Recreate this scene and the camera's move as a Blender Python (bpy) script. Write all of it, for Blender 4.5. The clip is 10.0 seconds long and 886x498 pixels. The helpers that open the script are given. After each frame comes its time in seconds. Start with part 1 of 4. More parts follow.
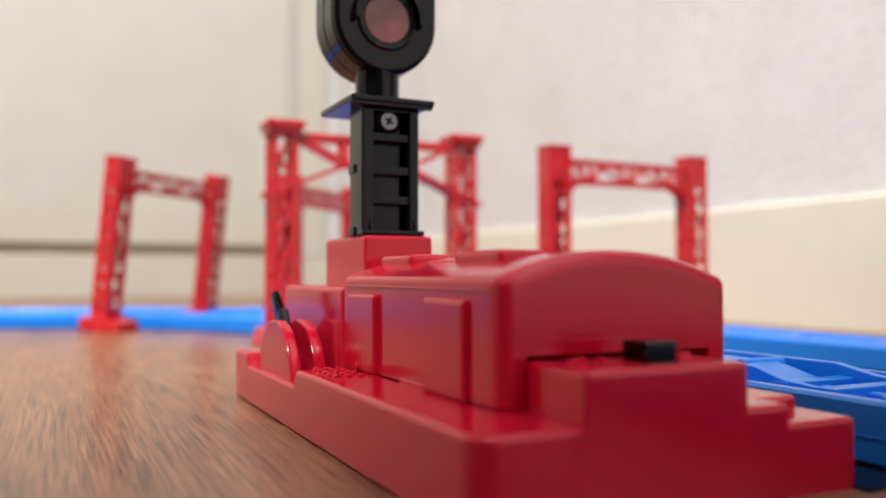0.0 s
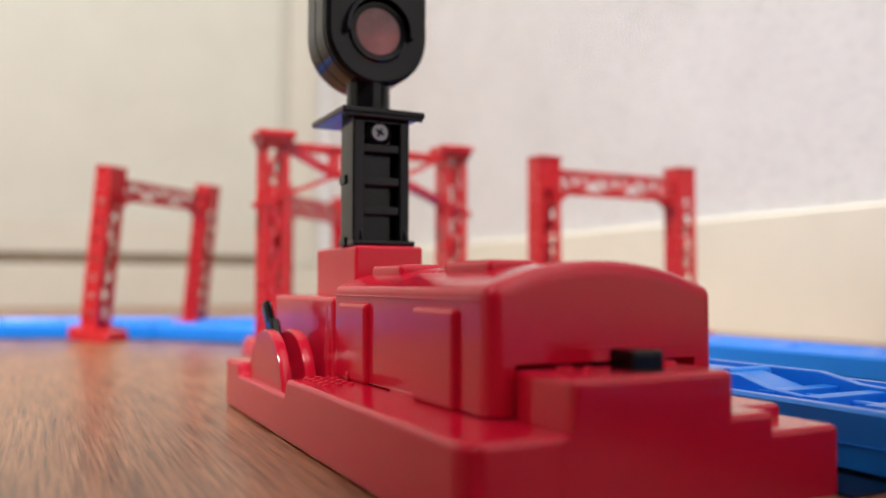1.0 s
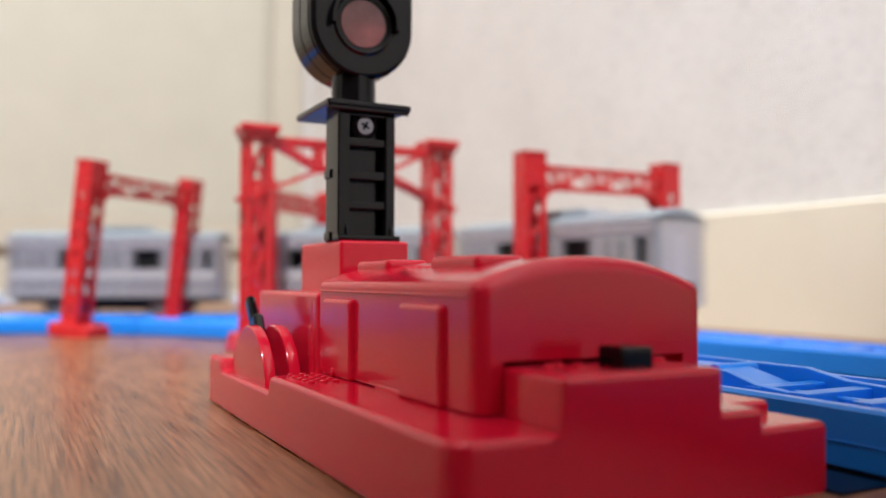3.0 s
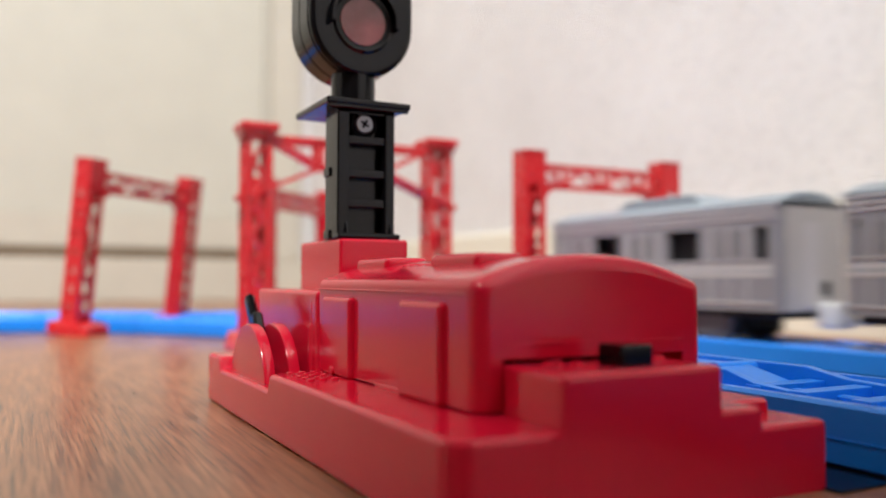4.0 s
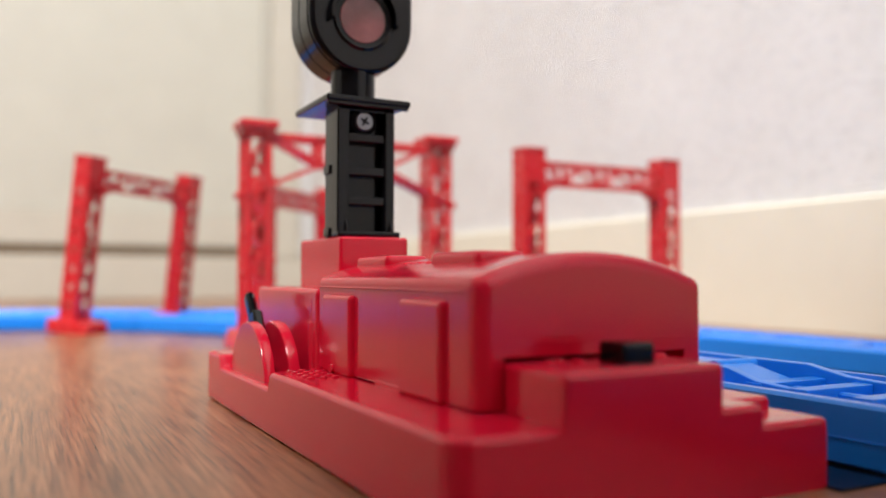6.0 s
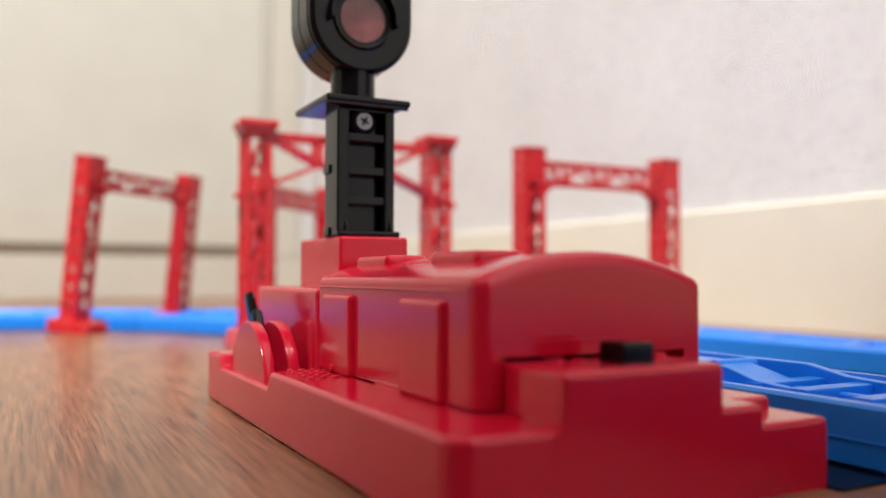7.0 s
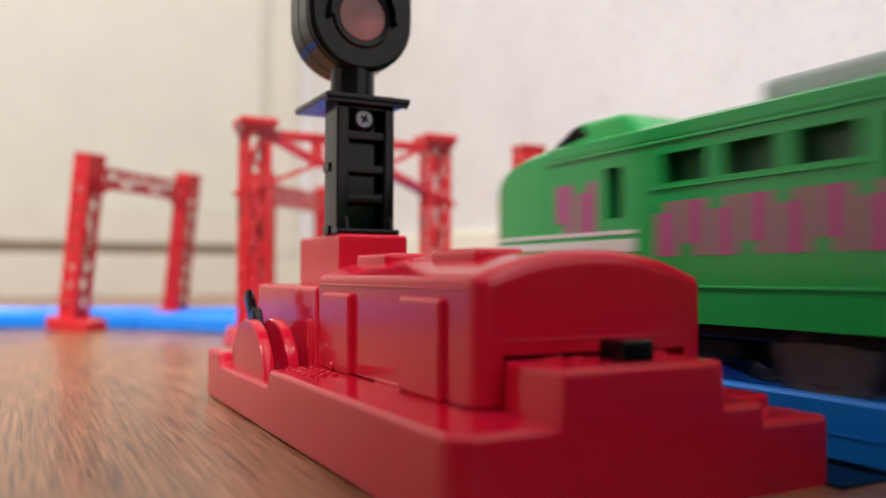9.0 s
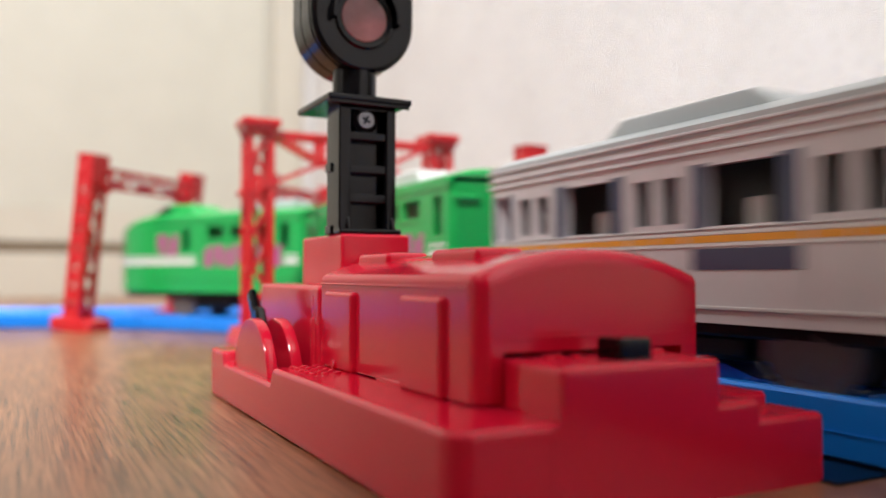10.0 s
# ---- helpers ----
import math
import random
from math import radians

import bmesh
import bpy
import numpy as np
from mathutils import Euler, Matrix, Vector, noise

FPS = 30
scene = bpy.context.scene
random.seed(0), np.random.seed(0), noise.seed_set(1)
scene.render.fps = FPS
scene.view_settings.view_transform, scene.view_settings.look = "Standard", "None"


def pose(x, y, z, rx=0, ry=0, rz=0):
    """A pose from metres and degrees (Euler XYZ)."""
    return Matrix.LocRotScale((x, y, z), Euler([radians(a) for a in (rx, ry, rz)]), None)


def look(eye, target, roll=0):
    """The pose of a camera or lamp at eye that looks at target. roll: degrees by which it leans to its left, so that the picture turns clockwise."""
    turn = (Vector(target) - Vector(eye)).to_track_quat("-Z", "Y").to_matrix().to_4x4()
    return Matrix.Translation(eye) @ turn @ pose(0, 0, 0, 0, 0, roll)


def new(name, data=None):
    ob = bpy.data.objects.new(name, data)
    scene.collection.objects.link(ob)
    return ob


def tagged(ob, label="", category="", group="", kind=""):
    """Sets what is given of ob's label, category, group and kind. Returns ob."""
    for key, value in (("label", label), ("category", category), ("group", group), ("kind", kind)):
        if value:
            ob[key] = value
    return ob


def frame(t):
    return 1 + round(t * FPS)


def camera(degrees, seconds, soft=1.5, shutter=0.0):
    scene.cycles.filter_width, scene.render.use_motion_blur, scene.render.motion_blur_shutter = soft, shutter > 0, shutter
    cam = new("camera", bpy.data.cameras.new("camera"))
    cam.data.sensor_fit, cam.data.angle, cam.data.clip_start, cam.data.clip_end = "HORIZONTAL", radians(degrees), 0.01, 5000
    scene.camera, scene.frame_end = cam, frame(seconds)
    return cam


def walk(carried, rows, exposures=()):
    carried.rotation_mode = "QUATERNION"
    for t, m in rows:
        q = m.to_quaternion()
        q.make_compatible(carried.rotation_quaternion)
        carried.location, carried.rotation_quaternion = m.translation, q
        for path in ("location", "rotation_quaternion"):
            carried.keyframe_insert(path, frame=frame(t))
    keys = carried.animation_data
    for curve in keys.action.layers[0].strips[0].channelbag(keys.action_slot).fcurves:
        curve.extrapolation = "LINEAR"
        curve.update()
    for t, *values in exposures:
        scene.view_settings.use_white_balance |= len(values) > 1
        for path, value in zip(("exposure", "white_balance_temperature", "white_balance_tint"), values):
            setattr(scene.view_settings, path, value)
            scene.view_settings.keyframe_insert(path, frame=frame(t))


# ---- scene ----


def view(x, y, z, turn, tilt, lean):
    """A camera pose: turned clockwise from +Y, tilted up, leaning right, in degrees."""
    return pose(x, y, z, 90 + tilt, 0, -turn) @ pose(0, 0, 0, 0, 0, -lean)


# ---- camera ----
cam = camera(57.2, 10.0, soft=1.5, shutter=0.5)
cam.data.dof.use_dof = True
cam.data.dof.focus_distance = 0.150
cam.data.dof.aperture_fstop = 11.5
walk(cam, [
    (0.0, view(0.00013, -0.00077, 0.02931, 25.786, 1.859, -0.005)),
    (0.5, view(0.00032, -0.00042, 0.02929, 26.074, 2.320, -0.052)),
    (1.0, view(-0.00050, -0.00227, 0.02931, 26.454, 2.550, -0.036)),
    (1.5, view(-0.00055, -0.00223, 0.02927, 26.874, 2.571, -0.043)),
    (2.0, view(-0.00010, -0.00136, 0.02931, 27.180, 2.464, -0.040)),
    (2.5, view(0.00004, -0.00072, 0.02939, 27.435, 2.311, -0.050)),
    (4.0, view(0.00001, -0.00034, 0.02915, 27.598, 2.169, -0.137)),
    (4.5, view(-0.00002, -0.00016, 0.02922, 27.632, 2.125, -0.121)),
    (5.0, view(0.00007, -0.00007, 0.02915, 27.625, 2.114, -0.128)),
    (5.5, view(-0.00000, -0.00000, 0.02920, 27.650, 2.037, -0.107)),
    (7.0, view(0.00007, 0.00006, 0.02920, 27.638, 1.973, -0.113)),
    (7.5, view(0.00007, 0.00007, 0.02925, 27.638, 1.965, -0.119)),
    (8.0, view(0.00010, 0.00017, 0.02917, 27.653, 1.953, -0.142)),
    (8.5, view(0.00005, 0.00016, 0.02919, 27.671, 1.876, -0.148)),
    (9.0, view(0.00001, 0.00017, 0.02912, 27.693, 1.858, -0.131)),
    (9.5, view(-0.00047, -0.00118, 0.02911, 27.570, 1.781, -0.093)),
    (10.0, view(-0.00038, -0.00138, 0.02901, 27.481, 1.852, -0.069)),
], exposures=[(0.0, -0.02), (1.0, -0.06), (2.5, -0.06), (4.0, 0.03), (5.0, 0.03), (8.0, 0.02), (9.0, 0.04), (9.5, 0.12), (10.0, 0.12)])

# ---- light: one ceiling lamp in a closed room ----
world = bpy.data.worlds.new("room_world")
world.use_nodes = True
world.node_tree.nodes["Background"].inputs[0].default_value = (1.0, 0.97, 0.93, 1)
world.node_tree.nodes["Background"].inputs[1].default_value = 0.05
scene.world = world

lamp_data = bpy.data.lights.new("ceiling_lamp", "AREA")
lamp_data.shape = "DISK"
lamp_data.size = 0.34
lamp_data.energy = 142
lamp_data.color = (0.985, 0.985, 0.965)
lamp = new("ceiling_lamp", lamp_data)
lamp.matrix_world = look((-0.75, -0.60, 2.33), (-0.75, -0.60, 0.0))
scene.view_settings.exposure = 0.0

# The plan is drawn in modules of one unit U, in metres; part() turns modules into metres.
U = 0.0292


# ---- materials ----
def material(name, color, rough=0.4, metal=0.0, spec=0.5, coat=0.0, sub=0.0):
    m = bpy.data.materials.new(name)
    m.use_nodes = True
    b = m.node_tree.nodes["Principled BSDF"]
    b.inputs["Base Color"].default_value = (*color, 1)
    b.inputs["Roughness"].default_value = rough
    b.inputs["Metallic"].default_value = metal
    b.inputs["Specular IOR Level"].default_value = spec
    b.inputs["Coat Weight"].default_value = coat
    b.inputs["Coat Roughness"].default_value = 0.12
    if sub:
        b.inputs["Subsurface Weight"].default_value = sub
        b.inputs["Subsurface Radius"].default_value = (0.004, 0.001, 0.001)
        b.inputs["Subsurface Scale"].default_value = 1.0
    return m


def node(m, kind, **values):
    n = m.node_tree.nodes.new(kind)
    for key, value in values.items():
        n.inputs[key].default_value = value
    return n


def wire(m, a, out, b, inp):
    m.node_tree.links.new(a.outputs[out], b.inputs[inp])


def bsdf(m):
    return m.node_tree.nodes["Principled BSDF"]


def ramp(m, stops):
    n = m.node_tree.nodes.new("ShaderNodeValToRGB")
    e = n.color_ramp.elements
    while len(e) < len(stops):
        e.new(0.5)
    for i, (at, c) in enumerate(stops):
        e[i].position = at
        e[i].color = (*c, 1)
    return n


def coords(m, sx, sy, sz, out="Object"):
    c = m.node_tree.nodes.new("ShaderNodeTexCoord")
    p = m.node_tree.nodes.new("ShaderNodeMapping")
    p.inputs["Scale"].default_value = (sx, sy, sz)
    wire(m, c, out, p, "Vector")
    return p


def plastic(name, color, rough=0.3, sub=0.0, wear=0.025, spec=0.5, coat=0.12):
    """Moulded plastic: fine grain in the relief, smudges in the gloss, faint unevenness of colour."""
    m = material(name, color, rough, 0, spec, coat, sub)
    b = bsdf(m)
    p = coords(m, 1, 1, 1)
    fine = node(m, "ShaderNodeTexNoise", Scale=2600.0, Detail=3.0)
    wide = node(m, "ShaderNodeTexNoise", Scale=70.0, Detail=5.0, Roughness=0.65)
    wire(m, p, "Vector", fine, "Vector")
    wire(m, p, "Vector", wide, "Vector")
    bump = node(m, "ShaderNodeBump", Strength=0.05, Distance=0.0004)
    wire(m, fine, "Fac", bump, "Height")
    wire(m, bump, "Normal", b, "Normal")
    gloss = node(m, "ShaderNodeMapRange")
    gloss.inputs["From Min"].default_value, gloss.inputs["From Max"].default_value = 0.3, 0.7
    gloss.inputs["To Min"].default_value, gloss.inputs["To Max"].default_value = max(0.05, rough - 0.03), rough + 0.05
    wire(m, wide, "Fac", gloss, "Value")
    wire(m, gloss, "Result", b, "Roughness")
    lo = tuple(c * (1 - wear) for c in color)
    hi = tuple(min(1, c * (1 + wear)) for c in color)
    r = ramp(m, [(0.3, lo), (0.7, hi)])
    wire(m, wide, "Fac", r, "Fac")
    wire(m, r, "Color", b, "Base Color")
    return m


RED = plastic("red_plastic", (0.58, 0.007, 0.032), 0.12, 0.06, 0.025, 0.38, 0.0)
RED_GANTRY = plastic("red_gantry_plastic", (0.56, 0.012, 0.019), 0.26)
BLUE = plastic("blue_plastic", (0.010, 0.235, 0.88), 0.30, 0, 0.025, 0.4, 0.04)
BLACK = plastic("black_plastic", (0.004, 0.004, 0.005), 0.09, 0, 0.025, 0.27, 0.0)
DARK = plastic("dark_underframe", (0.006, 0.006, 0.007), 0.6, 0, 0.025, 0.3, 0.0)
TYRE = plastic("black_rubber", (0.12, 0.11, 0.11), 0.55)
GREEN = plastic("green_plastic", (0.010, 0.40, 0.088), 0.2)
# Also fills the green cars, where it paints the shade behind their windows.
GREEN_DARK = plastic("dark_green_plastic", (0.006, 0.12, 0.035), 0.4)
SILVER = plastic("silver_paint", (0.58, 0.555, 0.575), 0.3)
SILVER_DULL = plastic("dull_silver_paint", (0.25, 0.25, 0.275), 0.3)
SILVER_DOOR = plastic("pale_silver_paint", (0.52, 0.50, 0.50), 0.3)
UNIT_PALE = plastic("pale_grey_plastic", (0.56, 0.58, 0.59), 0.35)
ROOF_DULL = plastic("dull_blue_grey_roof", (0.24, 0.285, 0.33), 0.34)
FROSTED = plastic("frosted_grey_pane", (0.20, 0.20, 0.215), 0.25)
ROOF_GREY = plastic("grey_roof_plastic", (0.43, 0.47, 0.49), 0.38)
# Grey-black for silver car interiors, their dimness put into the colour.
INTERIOR_SHADE = plastic("interior_shade_plastic", (0.07, 0.065, 0.065), 0.5)
NAVY = plastic("navy_paint", (0.035, 0.045, 0.10), 0.35)
ORANGE = plastic("orange_stripe", (0.75, 0.32, 0.02), 0.4)
WHITE = plastic("white_paint", (0.74, 0.75, 0.74), 0.4)
PINK = plastic("pink_print", (0.42, 0.085, 0.25), 0.4)
CHROME = material("screw_metal", (0.22, 0.22, 0.24), 0.34, 1.0)
GROOVE = plastic("matt_black_plastic", (0.006, 0.006, 0.007), 0.8, 0, 0.025, 0.12, 0.0)

LENS = material("red_lens", (0.42, 0.045, 0.045), 0.18, 0, 0.5, 0.6)
bsdf(LENS).inputs["Transmission Weight"].default_value = 0.15
_n = node(LENS, "ShaderNodeTexNoise", Scale=160.0, Detail=4.0)
_r = ramp(LENS, [(0.3, (0.19, 0.022, 0.026)), (0.75, (0.30, 0.06, 0.062))])
wire(LENS, coords(LENS, 1, 1, 1), "Vector", _n, "Vector")
wire(LENS, _n, "Fac", _r, "Fac")
wire(LENS, _r, "Color", bsdf(LENS), "Base Color")


def wood():
    """Brown wood-grain flooring, the grain along Y."""
    m = material("wood_floor", (0.3, 0.14, 0.06), 0.34, 0, 0.5, 0.12)
    b = bsdf(m)
    p = coords(m, 1, 0.035, 1)
    grain = node(m, "ShaderNodeTexNoise", Scale=1250.0, Detail=6.0, Roughness=0.62, Distortion=0.5)
    wire(m, p, "Vector", grain, "Vector")
    p2 = coords(m, 1, 0.13, 1)
    band = node(m, "ShaderNodeTexNoise", Scale=48.0, Detail=4.0, Roughness=0.55, Distortion=1.2)
    wire(m, p2, "Vector", band, "Vector")
    fine = ramp(m, [(0.33, (0.085, 0.032, 0.014)), (0.45, (0.255, 0.108, 0.048)), (0.58, (0.40, 0.19, 0.098)), (0.72, (0.52, 0.27, 0.155))])
    wire(m, grain, "Fac", fine, "Fac")
    tone = ramp(m, [(0.3, (0.62, 0.55, 0.5)), (0.7, (1.0, 1.0, 1.0))])
    wire(m, band, "Fac", tone, "Fac")
    mix = m.node_tree.nodes.new("ShaderNodeMixRGB")
    mix.blend_type = "MULTIPLY"
    mix.inputs[0].default_value = 1.0
    wire(m, fine, "Color", mix, 1)
    wire(m, tone, "Color", mix, 2)
    p3 = coords(m, 1, 0.022, 1)
    pore = node(m, "ShaderNodeTexNoise", Scale=880.0, Detail=3.0, Roughness=0.6, Distortion=0.2)
    wire(m, p3, "Vector", pore, "Vector")
    streak = ramp(m, [(0.34, (0.42, 0.36, 0.33)), (0.43, (1.0, 1.0, 1.0))])
    wire(m, pore, "Fac", streak, "Fac")
    mix2 = m.node_tree.nodes.new("ShaderNodeMixRGB")
    mix2.blend_type = "MULTIPLY"
    mix2.inputs[0].default_value = 0.8
    wire(m, mix, "Color", mix2, 1)
    wire(m, streak, "Color", mix2, 2)
    wire(m, mix2, "Color", b, "Base Color")
    bump = node(m, "ShaderNodeBump", Strength=0.3, Distance=0.0003)
    wire(m, grain, "Fac", bump, "Height")
    wire(m, bump, "Normal", b, "Normal")
    g = node(m, "ShaderNodeMapRange")
    g.inputs["To Min"].default_value, g.inputs["To Max"].default_value = 0.22, 0.40
    wire(m, grain, "Fac", g, "Value")
    wire(m, g, "Result", b, "Roughness")
    return m


def wallpaper():
    """Off-white embossed wallpaper with fine ribs and a loose weave."""
    m = material("wallpaper", (0.8, 0.78, 0.77), 0.75)
    b = bsdf(m)
    p = coords(m, 1, 1, 1)
    weave = node(m, "ShaderNodeTexNoise", Scale=700.0, Detail=4.0, Roughness=0.7)
    rib = node(m, "ShaderNodeTexWave", Scale=122.0, Distortion=1.3, Detail=4.0)
    rib.inputs["Detail Scale"].default_value = 2.5
    rib.wave_type, rib.bands_direction = "BANDS", "Z"
    p2 = coords(m, 1, 0.8, 1)
    wire(m, p, "Vector", weave, "Vector")
    wire(m, p2, "Vector", rib, "Vector")
    add = m.node_tree.nodes.new("ShaderNodeMath")
    wire(m, weave, "Fac", add, 0)
    wire(m, rib, "Fac", add, 1)
    bump = node(m, "ShaderNodeBump", Strength=0.8, Distance=0.0010)
    wire(m, add, "Value", bump, "Height")
    wire(m, bump, "Normal", b, "Normal")
    stain = node(m, "ShaderNodeTexNoise", Scale=9.0, Detail=5.0, Roughness=0.6)
    wire(m, p, "Vector", stain, "Vector")
    r = ramp(m, [(0.3, (0.76, 0.74, 0.73)), (0.7, (0.85, 0.835, 0.83))])
    wire(m, stain, "Fac", r, "Fac")
    # Grooves between the ribs get shade in the colour, besides the relief.
    rib_shade = ramp(m, [(0.0, (0.86, 0.86, 0.87)), (0.45, (1.0, 1.0, 1.0))])
    wire(m, rib, "Fac", rib_shade, "Fac")
    p3 = coords(m, 1, 0.35, 1)
    fleck = node(m, "ShaderNodeTexNoise", Scale=430.0, Detail=5.0, Roughness=0.7)
    wire(m, p3, "Vector", fleck, "Vector")
    dent = ramp(m, [(0.36, (0.78, 0.78, 0.79)), (0.5, (1.0, 1.0, 1.0))])
    wire(m, fleck, "Fac", dent, "Fac")
    last = r
    for layer, strength in ((rib_shade, 0.75), (dent, 0.6)):
        mix = m.node_tree.nodes.new("ShaderNodeMixRGB")
        mix.blend_type = "MULTIPLY"
        mix.inputs[0].default_value = strength
        wire(m, last, "Color", mix, 1)
        wire(m, layer, "Color", mix, 2)
        last = mix
    wire(m, last, "Color", b, "Base Color")
    return m


def painted(name, color, rough=0.5):
    """Painted or film-covered board with faint unevenness."""
    m = material(name, color, rough)
    b = bsdf(m)
    n = node(m, "ShaderNodeTexNoise", Scale=14.0, Detail=6.0, Roughness=0.6)
    wire(m, coords(m, 1, 1, 1), "Vector", n, "Vector")
    r = ramp(m, [(0.3, tuple(c * 0.93 for c in color)), (0.7, color)])
    wire(m, n, "Fac", r, "Fac")
    wire(m, r, "Color", b, "Base Color")
    bump = node(m, "ShaderNodeBump", Strength=0.08, Distance=0.001)
    n2 = node(m, "ShaderNodeTexNoise", Scale=300.0, Detail=3.0)
    wire(m, n2, "Fac", bump, "Height")
    wire(m, bump, "Normal", b, "Normal")
    return m


WOOD = wood()
PAPER = wallpaper()
CREAM = painted("cream_board", (0.78, 0.74, 0.63), 0.45)
DOOR_BEIGE = painted("beige_door_film", (0.56, 0.545, 0.475), 0.5)
FRAME_BEIGE = painted("beige_frame_film", (0.56, 0.525, 0.45), 0.5)
RAIL_BROWN = painted("brown_sill", (0.15, 0.105, 0.065), 0.6)
DOOR_STOP = painted("grey_beige_strip", (0.52, 0.50, 0.44), 0.6)
# Dark tone for unseen walls, chosen to cut the light they bounce.
DIM_WALL = painted("dim_brown_wall", (0.13, 0.10, 0.085), 0.6)
CEILING = painted("ceiling_paper", (0.8, 0.8, 0.79), 0.8)


# ---- mesh helpers, in modules ----
def smooth(me, angle=38):
    me.shade_smooth()
    me.set_sharp_from_angle(angle=radians(angle))


def part(name, bm, mat, parent=None, label="", at=None):
    """Link a bmesh, drawn in modules, as one mesh object."""
    bmesh.ops.recalc_face_normals(bm, faces=bm.faces)
    bm.transform(Matrix.Diagonal((U, U, U, 1)))
    me = bpy.data.meshes.new(name)
    bm.to_mesh(me)
    bm.free()
    smooth(me)
    me.materials.append(mat)
    ob = new(name, me)
    if len(me.polygons) > 6 and name != "sleeper_rib":
        even = ob.modifiers.new("even_normals", "WEIGHTED_NORMAL")
        even.keep_sharp = True
    if parent:
        ob.parent = parent
    if at is not None:
        ob.matrix_basis = at
    if label:
        tagged(ob, label)
    return ob


def repeat(ob, parent, m):
    """Another object on the same mesh, under a parent."""
    c = new(ob.name.split(".")[0], ob.data)
    c.parent = parent
    c.matrix_basis = m
    return c


def place(x, y, z=0, turn=0, tilt=0, lean=0):
    """A pose from modules and degrees."""
    return pose(x * U, y * U, z * U, tilt, lean, turn)


def thing(name, m, label, category, group=""):
    ob = new(name)
    ob.empty_display_size = 0.01
    ob.matrix_basis = m
    return tagged(ob, label, category, group)


def box(x0, x1, y0, y1, z0, z1, bevel=0.0, seg=2, bm=None):
    """A box, its edges rounded; added to bm where one is given."""
    b = bmesh.new()
    bmesh.ops.create_cube(b, size=1, matrix=Matrix.LocRotScale(((x0 + x1) / 2, (y0 + y1) / 2, (z0 + z1) / 2), None, (x1 - x0, y1 - y0, z1 - z0)))
    if bevel:
        bmesh.ops.bevel(b, geom=b.edges[:], offset=bevel, segments=seg, profile=0.5, affect="EDGES")
    return merge(bm, b)


def merge(bm, b):
    if bm is None:
        return b
    me = bpy.data.meshes.new("tmp")
    b.to_mesh(me)
    b.free()
    bm.from_mesh(me)
    bpy.data.meshes.remove(me)
    return bm


def prism(outline, axis, a, b_, bevel=0.0, seg=2, bm=None):
    """An outline swept along an axis from a to b_. The outline's pairs are the two other axes in order."""
    b = bmesh.new()

    def at(p, v):
        return {"x": (v, p[0], p[1]), "y": (p[0], v, p[1]), "z": (p[0], p[1], v)}[axis]

    lo = [b.verts.new(at(p, a)) for p in outline]
    hi = [b.verts.new(at(p, b_)) for p in outline]
    n = len(outline)
    b.faces.new(lo)
    b.faces.new(hi)
    for i in range(n):
        b.faces.new((lo[i], lo[(i + 1) % n], hi[(i + 1) % n], hi[i]))
    bmesh.ops.recalc_face_normals(b, faces=b.faces)
    if bevel:
        sharp = [e for e in b.edges if len(e.link_faces) == 2 and e.calc_face_angle() > radians(30)]
        bmesh.ops.bevel(b, geom=sharp, offset=bevel, segments=seg, profile=0.5, affect="EDGES")
    return merge(bm, b)


def cylinder(r, depth, m, sides=32, bevel=0.0, bm=None, r2=None):
    b = bmesh.new()
    bmesh.ops.create_cone(b, cap_ends=True, segments=sides, radius1=r, radius2=r if r2 is None else r2, depth=depth)
    if bevel:
        sharp = [e for e in b.edges if e.calc_face_angle(0) > radians(40)]
        bmesh.ops.bevel(b, geom=sharp, offset=bevel, segments=2, profile=0.5, affect="EDGES")
    b.transform(m)
    return merge(bm, b)


def bar(p, q, w, d, bm, bevel=0.0):
    """A square bar from p to q."""
    p, q = Vector(p), Vector(q)
    b = bmesh.new()
    bmesh.ops.create_cube(b, size=1, matrix=Matrix.Diagonal((w, d, (q - p).length, 1)))
    if bevel:
        bmesh.ops.bevel(b, geom=b.edges[:], offset=bevel, segments=1, affect="EDGES")
    b.transform(Matrix.Translation((p + q) / 2) @ (q - p).to_track_quat("Z", "Y").to_matrix().to_4x4())
    return merge(bm, b)


def pierced(x, thick, y0, y1, z0, z1, holes, bm=None):
    """An upright sheet at x, facing -x, with square holes (ya, yb, za, zb) through it."""
    b = bmesh.new()
    ys = sorted({y0, y1, *[v for h in holes for v in h[:2]]})
    zs = sorted({z0, z1, *[v for h in holes for v in h[2:]]})
    keep = {}

    def vert(s, y, z):
        key = (s, y, z)
        if key not in keep:
            keep[key] = b.verts.new((x + s * thick, y, z))
        return keep[key]

    def solid(i, j):
        if i < 0 or j < 0 or i >= len(ys) - 1 or j >= len(zs) - 1:
            return False
        cy, cz = (ys[i] + ys[i + 1]) / 2, (zs[j] + zs[j + 1]) / 2
        return not any(h[0] < cy < h[1] and h[2] < cz < h[3] for h in holes)

    for i in range(len(ys) - 1):
        for j in range(len(zs) - 1):
            if not solid(i, j):
                continue
            a, c, d, e = ys[i], ys[i + 1], zs[j], zs[j + 1]
            for s in (0, 1):
                b.faces.new((vert(s, a, d), vert(s, c, d), vert(s, c, e), vert(s, a, e)))
            for (di, dj, p, q) in ((-1, 0, (a, d), (a, e)), (1, 0, (c, d), (c, e)), (0, -1, (a, d), (c, d)), (0, 1, (a, e), (c, e))):
                if not solid(i + di, j + dj):
                    b.faces.new((vert(0, *p), vert(0, *q), vert(1, *q), vert(1, *p)))
    return merge(bm, b)


